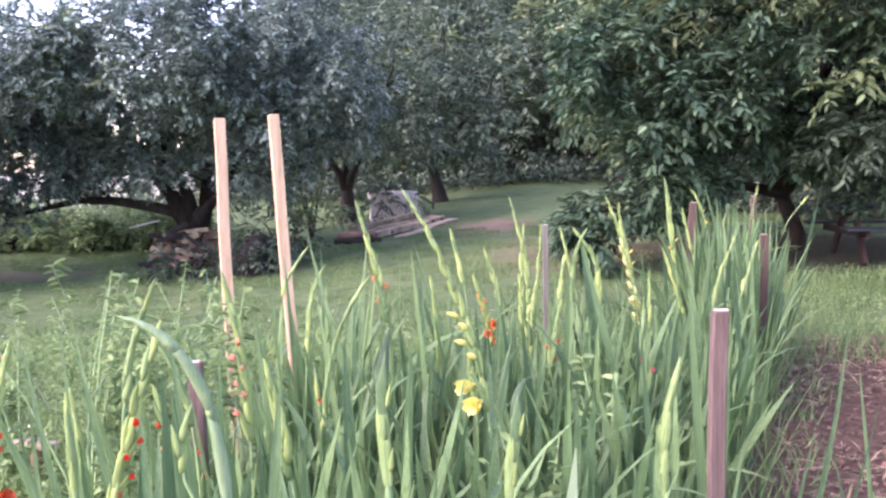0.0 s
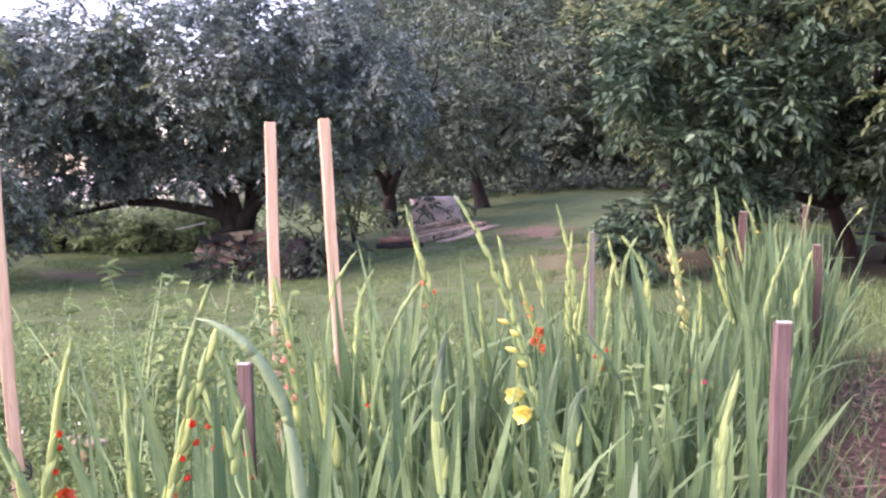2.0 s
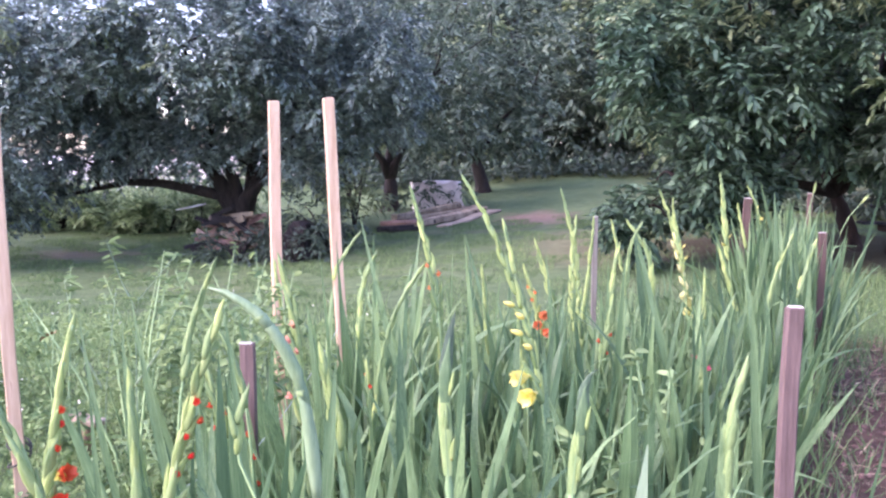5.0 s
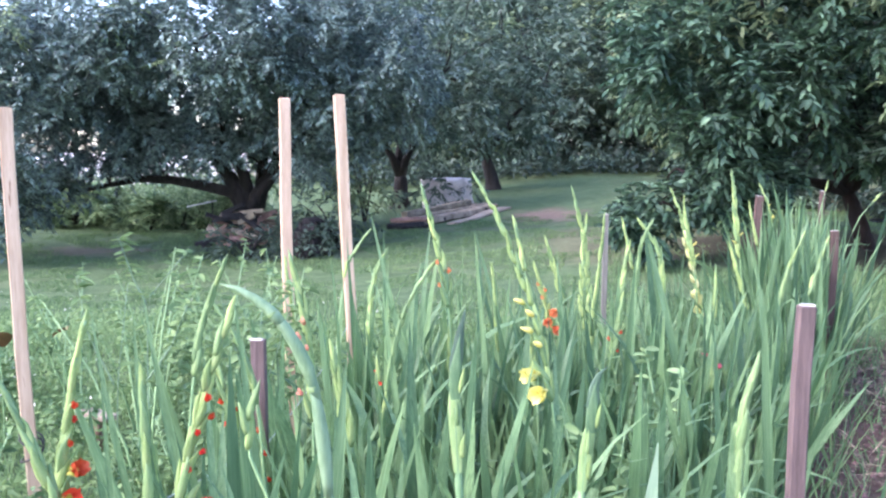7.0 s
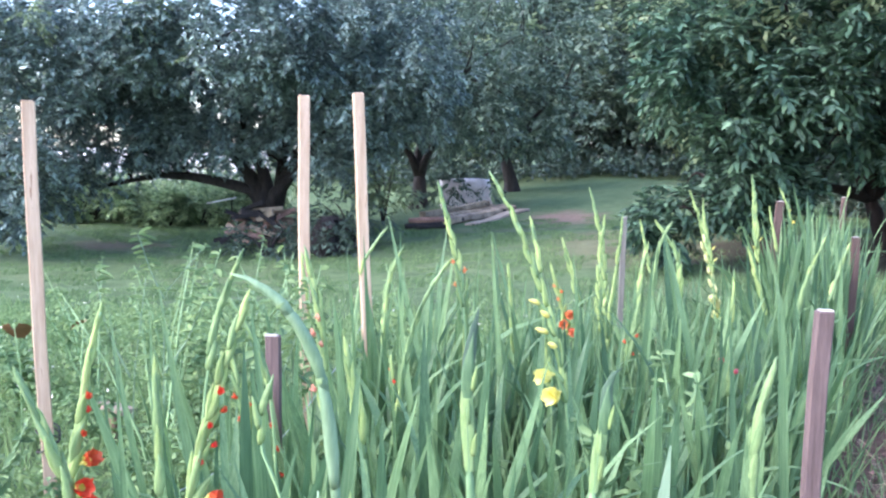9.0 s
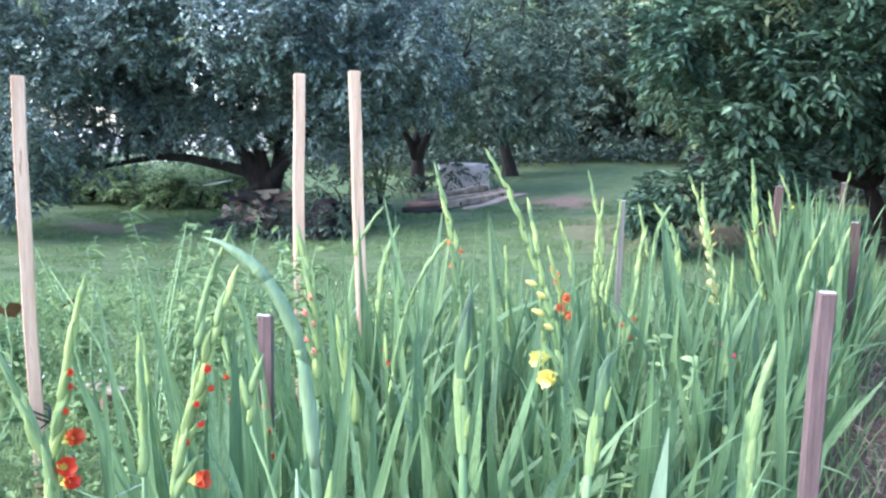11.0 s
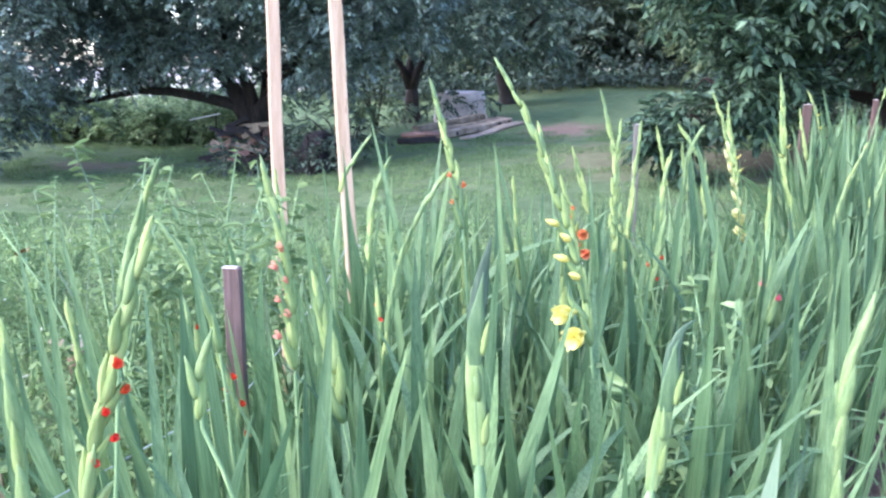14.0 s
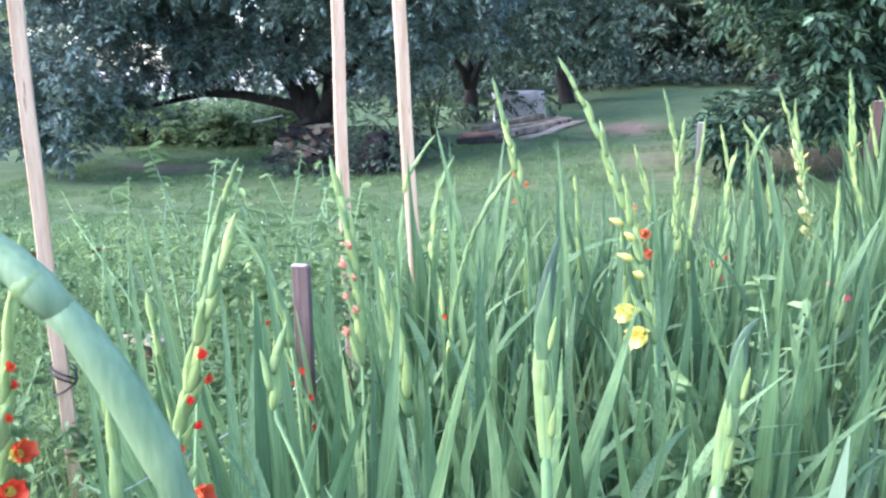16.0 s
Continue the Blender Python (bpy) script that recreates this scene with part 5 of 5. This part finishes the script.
crop_plant(-1.52, 3.5, 1.22, 27, 31, "tall spindly weed with small pale leaves", 0.046, 0.42, WEED, "weed", "tall_weed", spread=0.9)
crop_plant(-0.95, 4.0, 1.08, 30, 37, "tall tomato-like plant beside the pine pole", 0.068, 0.42, CROP, "plant", "tomato_plant", spread=0.8)
crop_plant(-1.35, 4.2, 1.12, 30, 38, "tall tomato-like plant beside the pine pole", 0.068, 0.42, CROP, "plant", "tomato_plant", spread=0.8)
crop_plant(-1.15, 4.3, 1.12, 27, 32, "tall green weed beside the pine pole", 0.062, 0.42, WEED, "weed", "tall_weed", spread=0.6)
crop_plant(-1.9, 4.6, 1.0, 30, 33, "tall green weed with small leaves", 0.050, 0.42, WEED, "weed", "tall_weed", spread=0.6)
crop_plant(-1.75, 4.0, 1.08, 33, 41, "tall lacy weed with small pale leaves", 0.037, 0.42, WEED, "weed", "tall_weed", spread=1.0)
crop_plant(-2.25, 4.4, 1.02, 33, 42, "tall lacy weed with small pale leaves", 0.037, 0.42, WEED, "weed", "tall_weed", spread=1.0)
crop_plant(-1.62, 4.9, 1.12, 33, 43, "tall lacy weed with small pale leaves", 0.040, 0.42, WEED, "weed", "tall_weed", spread=0.9)
crop_plant(-0.55, 4.5, 1.0, 30, 44, "tall green weed beside the pine pole", 0.050, 0.42, WEED, "weed", "tall_weed", spread=0.7)
crop_plant(0.28, 2.62, 0.85, 22, 34, "leafy weed growing up between gladioli", 0.058, 0.4, CROP, "weed", "tall_weed", spread=0.5)
crop_plant(0.10, 2.30, 0.72, 20, 35, "leafy weed growing up between gladioli", 0.058, 0.4, CROP, "weed", "tall_weed", spread=0.5)
crop_plant(0.62, 3.3, 0.8, 20, 36, "leafy weed growing up between gladioli", 0.058, 0.4, CROP, "weed", "tall_weed", spread=0.5)


def forked_weed(x, y, stems, leaf, seed, label):
    """A thin weed with bare forked stems; each stem runs through world points, with narrow leaves in pairs towards its end."""
    rg = np.random.RandomState(seed)
    o = Vector((x, y, ground_z(x, y)))
    t = thing("forked_weed", *o, label, "weed", "leafy plants beside the flower bed")
    for pts in stems:
        line = through_points([Vector(q) - o for q in pts], 12)
        part("stem", mesh("stem", *tube(line, [0.0042 - 0.00025 * i for i in range(12)], 6), GLAUCOUS, True), t)
        base = np.array([line[5 + i // 4] for i in range(28)])
        a = rg.uniform(0, 6.28, 28)
        ax = unit(np.stack([np.cos(a), np.sin(a), rg.uniform(-0.1, 0.7, 28)], 1))
        sd = unit(np.cross(ax, np.array([0, 0, 1.0]) + rg.normal(size=ax.shape) * 0.3))
        ln = leaf * rg.uniform(0.6, 1.25, 28) * np.linspace(0.8, 1.2, 28)
        tagged(part("leaves", leaf_soup("leaves", base, ax, sd, ln, ln * 0.34, 0.3, WEED), t), kind="stuff")


forked_weed(-1.40, 3.3, [[(-1.40, 3.3, 0.0), (-1.42, 3.3, 0.55), (-1.41, 3.3, 1.02), (-1.25, 3.3, 1.21)], [(-1.41, 3.3, 1.0), (-1.45, 3.28, 1.1), (-1.49, 3.25, 1.26)], [(-1.42, 3.3, 0.7), (-1.3, 3.25, 0.85), (-1.22, 3.22, 1.02)]], 0.055, 3, "tall pale weed with forked stems and narrow leaves")
forked_weed(-1.05, 3.45, [[(-1.05, 3.45, 0.0), (-1.02, 3.45, 0.6), (-1.0, 3.45, 0.98)], [(-1.03, 3.45, 0.6), (-1.12, 3.42, 0.85), (-1.15, 3.4, 1.02)], [(-1.03, 3.45, 0.55), (-0.93, 3.42, 0.8), (-0.88, 3.4, 0.96)]], 0.065, 4, "tall pale weed with tufts of narrow leaves")
forked_weed(-1.75, 3.7, [[(-1.75, 3.7, 0.0), (-1.72, 3.7, 0.6), (-1.66, 3.7, 1.02)], [(-1.73, 3.7, 0.55), (-1.84, 3.68, 0.8), (-1.88, 3.68, 1.05)]], 0.065, 5, "tall pale weed with tufts of narrow leaves")

# mulch and straw on the path
def shards(name, rng, n, x0, x1, y0, y1, length, width, mat, keep):
    p = scatter(rng, n, x0, x1, y0, y1, keep)
    p[:, 2] += 0.02 + 0.02 * rng.random_sample(len(p))
    m = len(p)
    a = rng.uniform(0, 2 * np.pi, m)
    d = np.stack([np.cos(a), np.sin(a), rng.normal(size=m) * 0.25], 1)
    s = np.stack([-np.sin(a), np.cos(a), rng.normal(size=m) * 0.3], 1)
    L, W = (length * rng.uniform(0.4, 1.3, m))[:, None], (width * rng.uniform(0.5, 1.4, m))[:, None]
    up = np.array([0, 0, 1.0]) * W * 0.35
    v = np.stack([p - d * L - s * W, p + d * L - s * W, p + d * L * 0.9 + s * W, p - d * L * 0.9 + s * W, p + up, p + d * L * 0.4 + up], 1)
    o = (np.arange(m) * 6)[:, None]
    f = np.concatenate([o + np.array([q]) for q in ((0, 1, 5, 4), (1, 2, 5, 5), (2, 3, 4, 5), (3, 0, 4, 4))][0::2], 0)
    return soup(name, v.reshape(-1, 3), f, mat)


rng = np.random.RandomState(8)
inpath = lambda a, b: (across(a, b) > 0.05 or (b < 0.9 and across(a, b) > -1.6)) and across(a, b) < 3.2 and b < 7.4
tagged(new("mulch", shards("mulch", rng, 30000, -1.5, 4.5, -2.6, 7.6, 0.019, 0.0085, CHIP, inpath)), "reddish-brown bark mulch on the path", "mulch", kind="stuff")
tagged(new("straw", shards("straw", rng, 11000, -1.5, 4.5, -2.6, 7.6, 0.11, 0.003, STRAW, lambda a, b: inpath(a, b) and noise.noise((a * 0.9, b * 0.9, 2)) > -0.15)), "dry straw strewn over the mulched path", "straw", kind="stuff")
gp = scatter(rng, 16000, -0.5, 4.6, -2.6, 7.6, lambda a, b: across(a, b) > 0 and ((across(a, b) < 0.32 and b > 1.4 and noise.noise((a * 2.5, b * 2.5, 3)) > -0.1) or noise.noise((a * 0.8, b * 0.8, 7)) > 0.25))
tagged(new("grass", blades("grass", rng, gp, 0.13, 0.006, BLADE, 0.6)), "ragged grass tufts beside the mulched path", "grass", kind="stuff")
wp = scatter(rng, 280, -1.0, 2.0, 1.5, 6.4, lambda a, b: -1.5 < across(a, b) < -0.15)
tagged(new("weeds", leafy("weeds", rng, wp, 0.52, 0.056, 18, CROP, 0.38, 0.14)), "leafy weeds growing up between the gladioli", "weeds", kind="stuff")
bedp = scatter(rng, 2600, -1.2, 2.2, 1.2, 6.8, lambda a, b: -1.6 < across(a, b) < 0.1)
tagged(new("grass", blades("grass", rng, bedp, 0.55, 0.007, BLADE, 0.3)), "grass growing up between the gladioli", "grass", kind="stuff")


# ---- under the trees ----
def log(path, r, mat, parent, seed):
    pr = random.Random(seed)
    v, f = tube(path, [r * pr.uniform(0.85, 1.1) for _ in path], 10)
    v = [Vector(q) + Vector((0, 0, 1)) * (0.15 * r * noise.noise(Vector(q) * 5)) for q in v]
    return part("log", mesh("log", v, f, mat, True), parent)


lp = thing("log_pile", -1.1, 18.5, ground_z(-1.1, 18.5), "stack of long weathered dark-spotted beams on the grass", "log pile")


def beam(a, b, wd, ht, seed, mat, round_marks=()):
    """A hewn beam between two points of its lower centre line, with dark round spots on its near side."""
    a, b = Vector(a), Vector(b)
    d = b - a
    ln = d.length
    bm = box(wd, ht, ln, 0.018, seed, 0.012, 9)
    for v in bm.verts:
        v.co += Vector((noise.noise(v.co * 7 + Vector((0, 0, seed))), noise.noise(v.co * 8 + Vector((4, 0, seed))), 0)) * 0.02
    d.normalize()
    side = d.cross(Vector((0, 0, 1))).normalized()
    up = side.cross(d)
    m = Matrix((side, up, d)).transposed().to_4x4()
    m.translation = a + up * ht * 0.5
    ob = part("beam", bm_mesh("beam", bm, mat), lp, m=m)
    for u in round_marks:
        v, f = tube([(wd * 0.4, 0.0, ln * u), (wd * 0.5 + 0.012, 0.0, ln * u)], [ht * 0.3, ht * 0.3], 10)
        part("bolt_hole", mesh("bolt_hole", v, f, CHAR), ob, "dark round spot")
    return ob


def lie(x, y, h=0.0):
    """A point over the ground, seen from the pile's base."""
    return (x + 1.1, y - 18.5, ground_z(x, y) - ground_z(-1.1, 18.5) + h)


beam(lie(-1.95, 17.85, 0.0), lie(-0.25, 20.25, 0.02), 0.2, 0.13, 1, OLDLOG, (0.06, 0.9))
beam(lie(-1.5, 17.7, 0.0), lie(-0.12, 19.75, 0.02), 0.22, 0.14, 2, OLDLOG, (0.2, 0.82, 0.95))
beam(lie(-2.1, 18.15, 0.0), lie(-0.55, 20.35, 0.02), 0.18, 0.13, 3, OLDLOG)
beam(lie(-2.0, 18.1, 0.14), lie(-0.7, 19.95, 0.15), 0.18, 0.12, 4, OLDLOG, (0.93,))
beam(lie(-0.95, 17.5, -0.02), lie(0.2, 19.9, 0.0), 0.22, 0.06, 6, STRAWBOARD)
for i, (a, b, r) in enumerate([(lie(-2.25, 17.4, 0.05), lie(-1.5, 17.3, 0.06), 0.07), (lie(-2.2, 17.55, 0.16), lie(-1.45, 17.4, 0.16), 0.055), (lie(-2.0, 17.2, 0.04), lie(-1.3, 17.15, 0.04), 0.05)]):
    a, b = Vector(a), Vector(b)
    log([a.lerp(b, k / 5) for k in range(6)], r, CHAR if i != 1 else BOARD, lp, i)


def chunk(sx, sy, sz, seed, cuts=4, rough=0.06):
    bm = bmesh.new()
    bmesh.ops.create_cube(bm, size=1)
    bmesh.ops.subdivide_edges(bm, edges=bm.edges[:], cuts=cuts, use_grid_fill=True)
    for v in bm.verts:
        q = v.co.copy()
        v.co = Vector((q.x * sx, q.y * sy, (q.z + 0.5) * sz)) + Vector((noise.noise(q * 3 + Vector((seed, 0, 0))), noise.noise(q * 3 + Vector((0, seed, 5))), noise.noise(q * 3 + Vector((3, 1, seed))))) * rough
    bmesh.ops.bevel(bm, geom=[e for e in bm.edges if e.calc_face_angle(0) > 0.8], offset=0.03, segments=1, affect="EDGES")
    return bm


blk = thing("stone_block", -1.3, 21.6, ground_z(-1.3, 21.6) - 0.05, "large pale weathered block standing on the lawn", "block", turn=8)
part("block", bm_mesh("block", chunk(1.2, 0.55, 0.72, 2), CONCRETE), blk)

# wood pile under the old tree
wpile = thing("wood_pile", -5.0, 15.7, ground_z(-5.0, 15.7), "heap of old reddish boards and split wood", "wood pile")
pr = random.Random(4)
for i in range(40):
    ln = pr.uniform(0.35, 0.9)
    bm = box(pr.uniform(0.05, 0.13), pr.uniform(0.025, 0.07), ln, 0.005, i, 0.006, 3)
    lvl = i // 8
    m = Matrix.Translation((pr.uniform(-0.65, 0.35) + 0.06 * lvl, pr.uniform(-0.1, 0.35), 0.06 + 0.14 * lvl)) @ Matrix.Rotation(radians(pr.uniform(-28, 28)), 4, "Z") @ Matrix.Rotation(radians(90 + pr.uniform(-30, 30)), 4, "Y")
    part("board", bm_mesh("board", bm, BOARD if pr.random() < 0.5 else (OLDLOG if pr.random() < 0.45 else CHAR)), wpile, m=m)
st = thing("tree_stump", -3.2, 14.5, ground_z(-3.2, 14.5), "dark rotten split stump in the shade under the tree", "stump")
v, f = tube([(0, 0, -0.1), (0, 0, 0.06), (0.01, 0, 0.2), (0.02, 0, 0.4), (0.0, 0.02, 0.56), (0.01, 0.0, 0.58), (0.01, 0.0, 0.34)], [0.42, 0.34, 0.27, 0.25, 0.24, 0.17, 0.1], 18)
for i, q in enumerate(v):
    k, ring = i % 18, i // 18
    q += Vector((math.cos(k * 1.05), math.sin(k * 1.4), 0)) * (0.05 if ring < 5 else 0.015) + Vector((1, 1, 0)) * 0.07 * noise.noise(q * 4)
    if ring in (4, 5):
        q.z += 0.2 * noise.noise((k * 0.55, 3.0, 1.0)) + 0.07 * noise.noise((k * 2.3, 8.0, 0.0))
part("stump", mesh("stump", v, f, CHAR, True), st)
for a, ln in ((200, 0.55), (265, 0.5), (330, 0.6)):
    d = Vector((math.cos(radians(a)), math.sin(radians(a)), 0))
    part("root", mesh("root", *tube([d * 0.2 + Vector((0, 0, 0.16)), d * 0.32 + Vector((0, 0, 0.07)), d * ln + Vector((0, 0, -0.04))], [0.1, 0.075, 0.03], 8), CHAR, True), st)


def shrub(x, y, blobs, mat, leaf, seed, label, name="shrub"):
    t = thing(name, x, y, ground_z(x, y), label, "shrub")
    pr = random.Random(seed)
    ch = []
    for _ in range(9):
        b = pr.choice(blobs)
        ch.append(tube(limb_path((0, 0, -0.05), (b[0] + pr.uniform(-0.5, 0.5) * b[3], b[1] + pr.uniform(-0.5, 0.5) * b[4], b[2] + 0.4 * b[5]), pr, 0.1, 5), [0.025, 0.02, 0.015, 0.01, 0.004], 5))
    v, f = join(ch)
    tagged(part("branchwork", mesh("branchwork", v, f, BARK, True), t), kind="stuff")
    part("foliage", crown_mesh("foliage", np.random.RandomState(seed), blobs, mat, leaf, 0.4, 9, -0.2, 0.3, seed=seed), t)


# dark leaf colour here carries part of the shade under the old tree
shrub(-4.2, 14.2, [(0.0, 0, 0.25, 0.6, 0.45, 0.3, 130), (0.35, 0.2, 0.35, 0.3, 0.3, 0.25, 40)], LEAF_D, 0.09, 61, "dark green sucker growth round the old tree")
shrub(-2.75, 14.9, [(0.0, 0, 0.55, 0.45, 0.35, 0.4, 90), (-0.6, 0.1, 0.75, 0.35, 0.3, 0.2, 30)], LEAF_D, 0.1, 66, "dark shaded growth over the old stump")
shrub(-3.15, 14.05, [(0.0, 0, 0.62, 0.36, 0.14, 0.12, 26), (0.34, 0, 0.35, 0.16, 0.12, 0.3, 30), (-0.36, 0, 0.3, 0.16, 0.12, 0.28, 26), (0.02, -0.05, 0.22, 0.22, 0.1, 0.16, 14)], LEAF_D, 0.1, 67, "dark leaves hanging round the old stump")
shrub(-5.9, 19.0, [(0.0, 0, 0.9, 1.2, 0.8, 0.7, 150)], TALL, 0.15, 63, "light green shrub behind the wood pile")
shrub(-2.9, 18.6, [(0.0, 0, 1.1, 0.7, 0.5, 0.8, 120)], LEAF_C, 0.14, 64, "light green sapling behind the old tree")
for i, (sx, sy, sr, sh) in enumerate([(-8.2, 19.0, 0.7, 0.9), (-9.4, 18.6, 0.8, 1.1), (-10.6, 19.6, 1.0, 1.2), (-6.9, 18.5, 0.6, 0.85), (-7.5, 18.2, 0.5, 0.7), (-6.2, 19.2, 0.6, 0.8), (-8.8, 20.4, 0.9, 1.1), (-11.8, 20.5, 1.2, 1.3), (-13.2, 22.5, 1.6, 1.5)]):
    shrub(sx, sy, [(0, 0, sh * 0.4, sr, sr * 0.7, sh * 0.36, 150), (0.4, -0.3, sh * 0.25, sr * 0.9, sr * 0.5, sh * 0.25, 70)], TALL, 0.17, 70 + i, "light green field-edge shrub behind the old tree")
for i, (sx, sy, sr, sh, mt) in enumerate([(5.9, 18.6, 1.0, 0.55, LEAF_E), (6.9, 20.5, 1.3, 0.7, LEAF_D), (5.0, 21.5, 0.8, 0.6, LEAF_E), (7.6, 17.2, 1.2, 1.2, LEAF_D), (9.2, 16.6, 1.4, 1.7, LEAF_D)]):
    shrub(sx, sy, [(0, 0, sh * 0.55, sr, sr * 0.7, sh * 0.5, 170), (0.3, -0.3, sh * 0.3, sr * 0.9, sr * 0.5, sh * 0.3, 80)], mt, 0.15, 90 + i, "leafy shrub in the shade behind the picnic table")
pp = thing("white_pipe", -5.6, 16.0, 0.634, "short length of white pipe propped on weeds", "pipe")
v, f = tube([(-0.28, 0, -0.06), (0.28, 0.05, 0.06)], [0.014, 0.014], 8)
part("pipe", mesh("pipe", v, f, WHITE, True), pp)
part("prop", mesh("prop", *tube([(0.2, 0.03, -0.7), (0.2, 0.03, 0.03)], [0.012, 0.012], 6), BARK, True), pp)

# picnic table under the near tree
tb = thing("picnic_table", 6.02, 11.55, ground_z(6.02, 11.55), "dark slate-blue picnic table with dark red legs", "picnic table", turn=-4)
for i in range(5):
    part("top_board", bm_mesh("top_board", box(1.9, 0.135, 0.035, 0.005, i), BLUEPAINT), tb, m=pose(0, (i - 2) * 0.145, 0.68))
for s in (-1, 1):
    for j in range(2):
        part("bench_board", bm_mesh("bench_board", box(1.9, 0.13, 0.035, 0.005, j), BLUEPAINT), tb, m=pose(0, s * (0.62 + 0.14 * j), 0.43))
    for e in (-1, 1):
        part("leg", bm_mesh("leg", box(0.05, 0.12, 0.80, 0.006), REDPAINT), tb, m=pose(e * 0.62, s * 0.56, -0.03, s * 30))
for e in (-1, 1):
    part("bench_beam", bm_mesh("bench_beam", box(0.045, 1.5, 0.09, 0.006), REDPAINT), tb, m=pose(e * 0.67, 0, 0.335))
    part("top_beam", bm_mesh("top_beam", box(0.045, 0.7, 0.09, 0.006), REDPAINT), tb, m=pose(e * 0.67, 0, 0.585))

# scraps among the vegetables
for (x, y, zz, sz, turn) in ((-2.2, 3.6, 0.8, 0.12, 20), (-2.0, 3.75, 0.8, 0.07, 80)):
    t = thing("dead_leaf", x, y, zz, "withered brown leaf hanging among the vegetables", "leaf", turn=turn)
    v, f = [], []
    for i in range(5):
        u = i / 4
        w = sz * 0.5 * math.sin(math.pi * (0.1 + 0.8 * u))
        for q in (-1, -0.4, 0.4, 1):
            v.append((q * w, (u - 0.5) * sz, 0.25 * sz * (q * q) * (1 - u) - 0.5 * sz * u * u))
    for i in range(4):
        for q in range(3):
            f.append((i * 4 + q, i * 4 + q + 1, i * 4 + q + 5, i * 4 + q + 4))
    part("blade", mesh("blade", v, f, DEADLEAF, True), t)
    part("stalk", mesh("stalk", *tube([(0, 0, -zz + ground_z(x, y) - 0.02), (0.01, 0, -0.2), (0, -sz * 0.5, 0.03)], [0.004, 0.003, 0.002], 5), STEM, True), t)
t = thing("plank", -2.13, 4.33, ground_z(-2.13, 4.33), "short tan plank lying on a low cut stub among vegetables", "plank", turn=75)
part("board", bm_mesh("board", box(0.1, 0.2, 0.03, 0.006, 3, 0.003), STRAWBOARD), t, m=pose(0, 0, 0.2, 6, 4, 0))
part("stub", mesh("stub", *tube([(0, 0, -0.02), (0.004, 0, 0.1), (0, 0, 0.205)], [0.034, 0.03, 0.03], 10), BOARD, True), t)
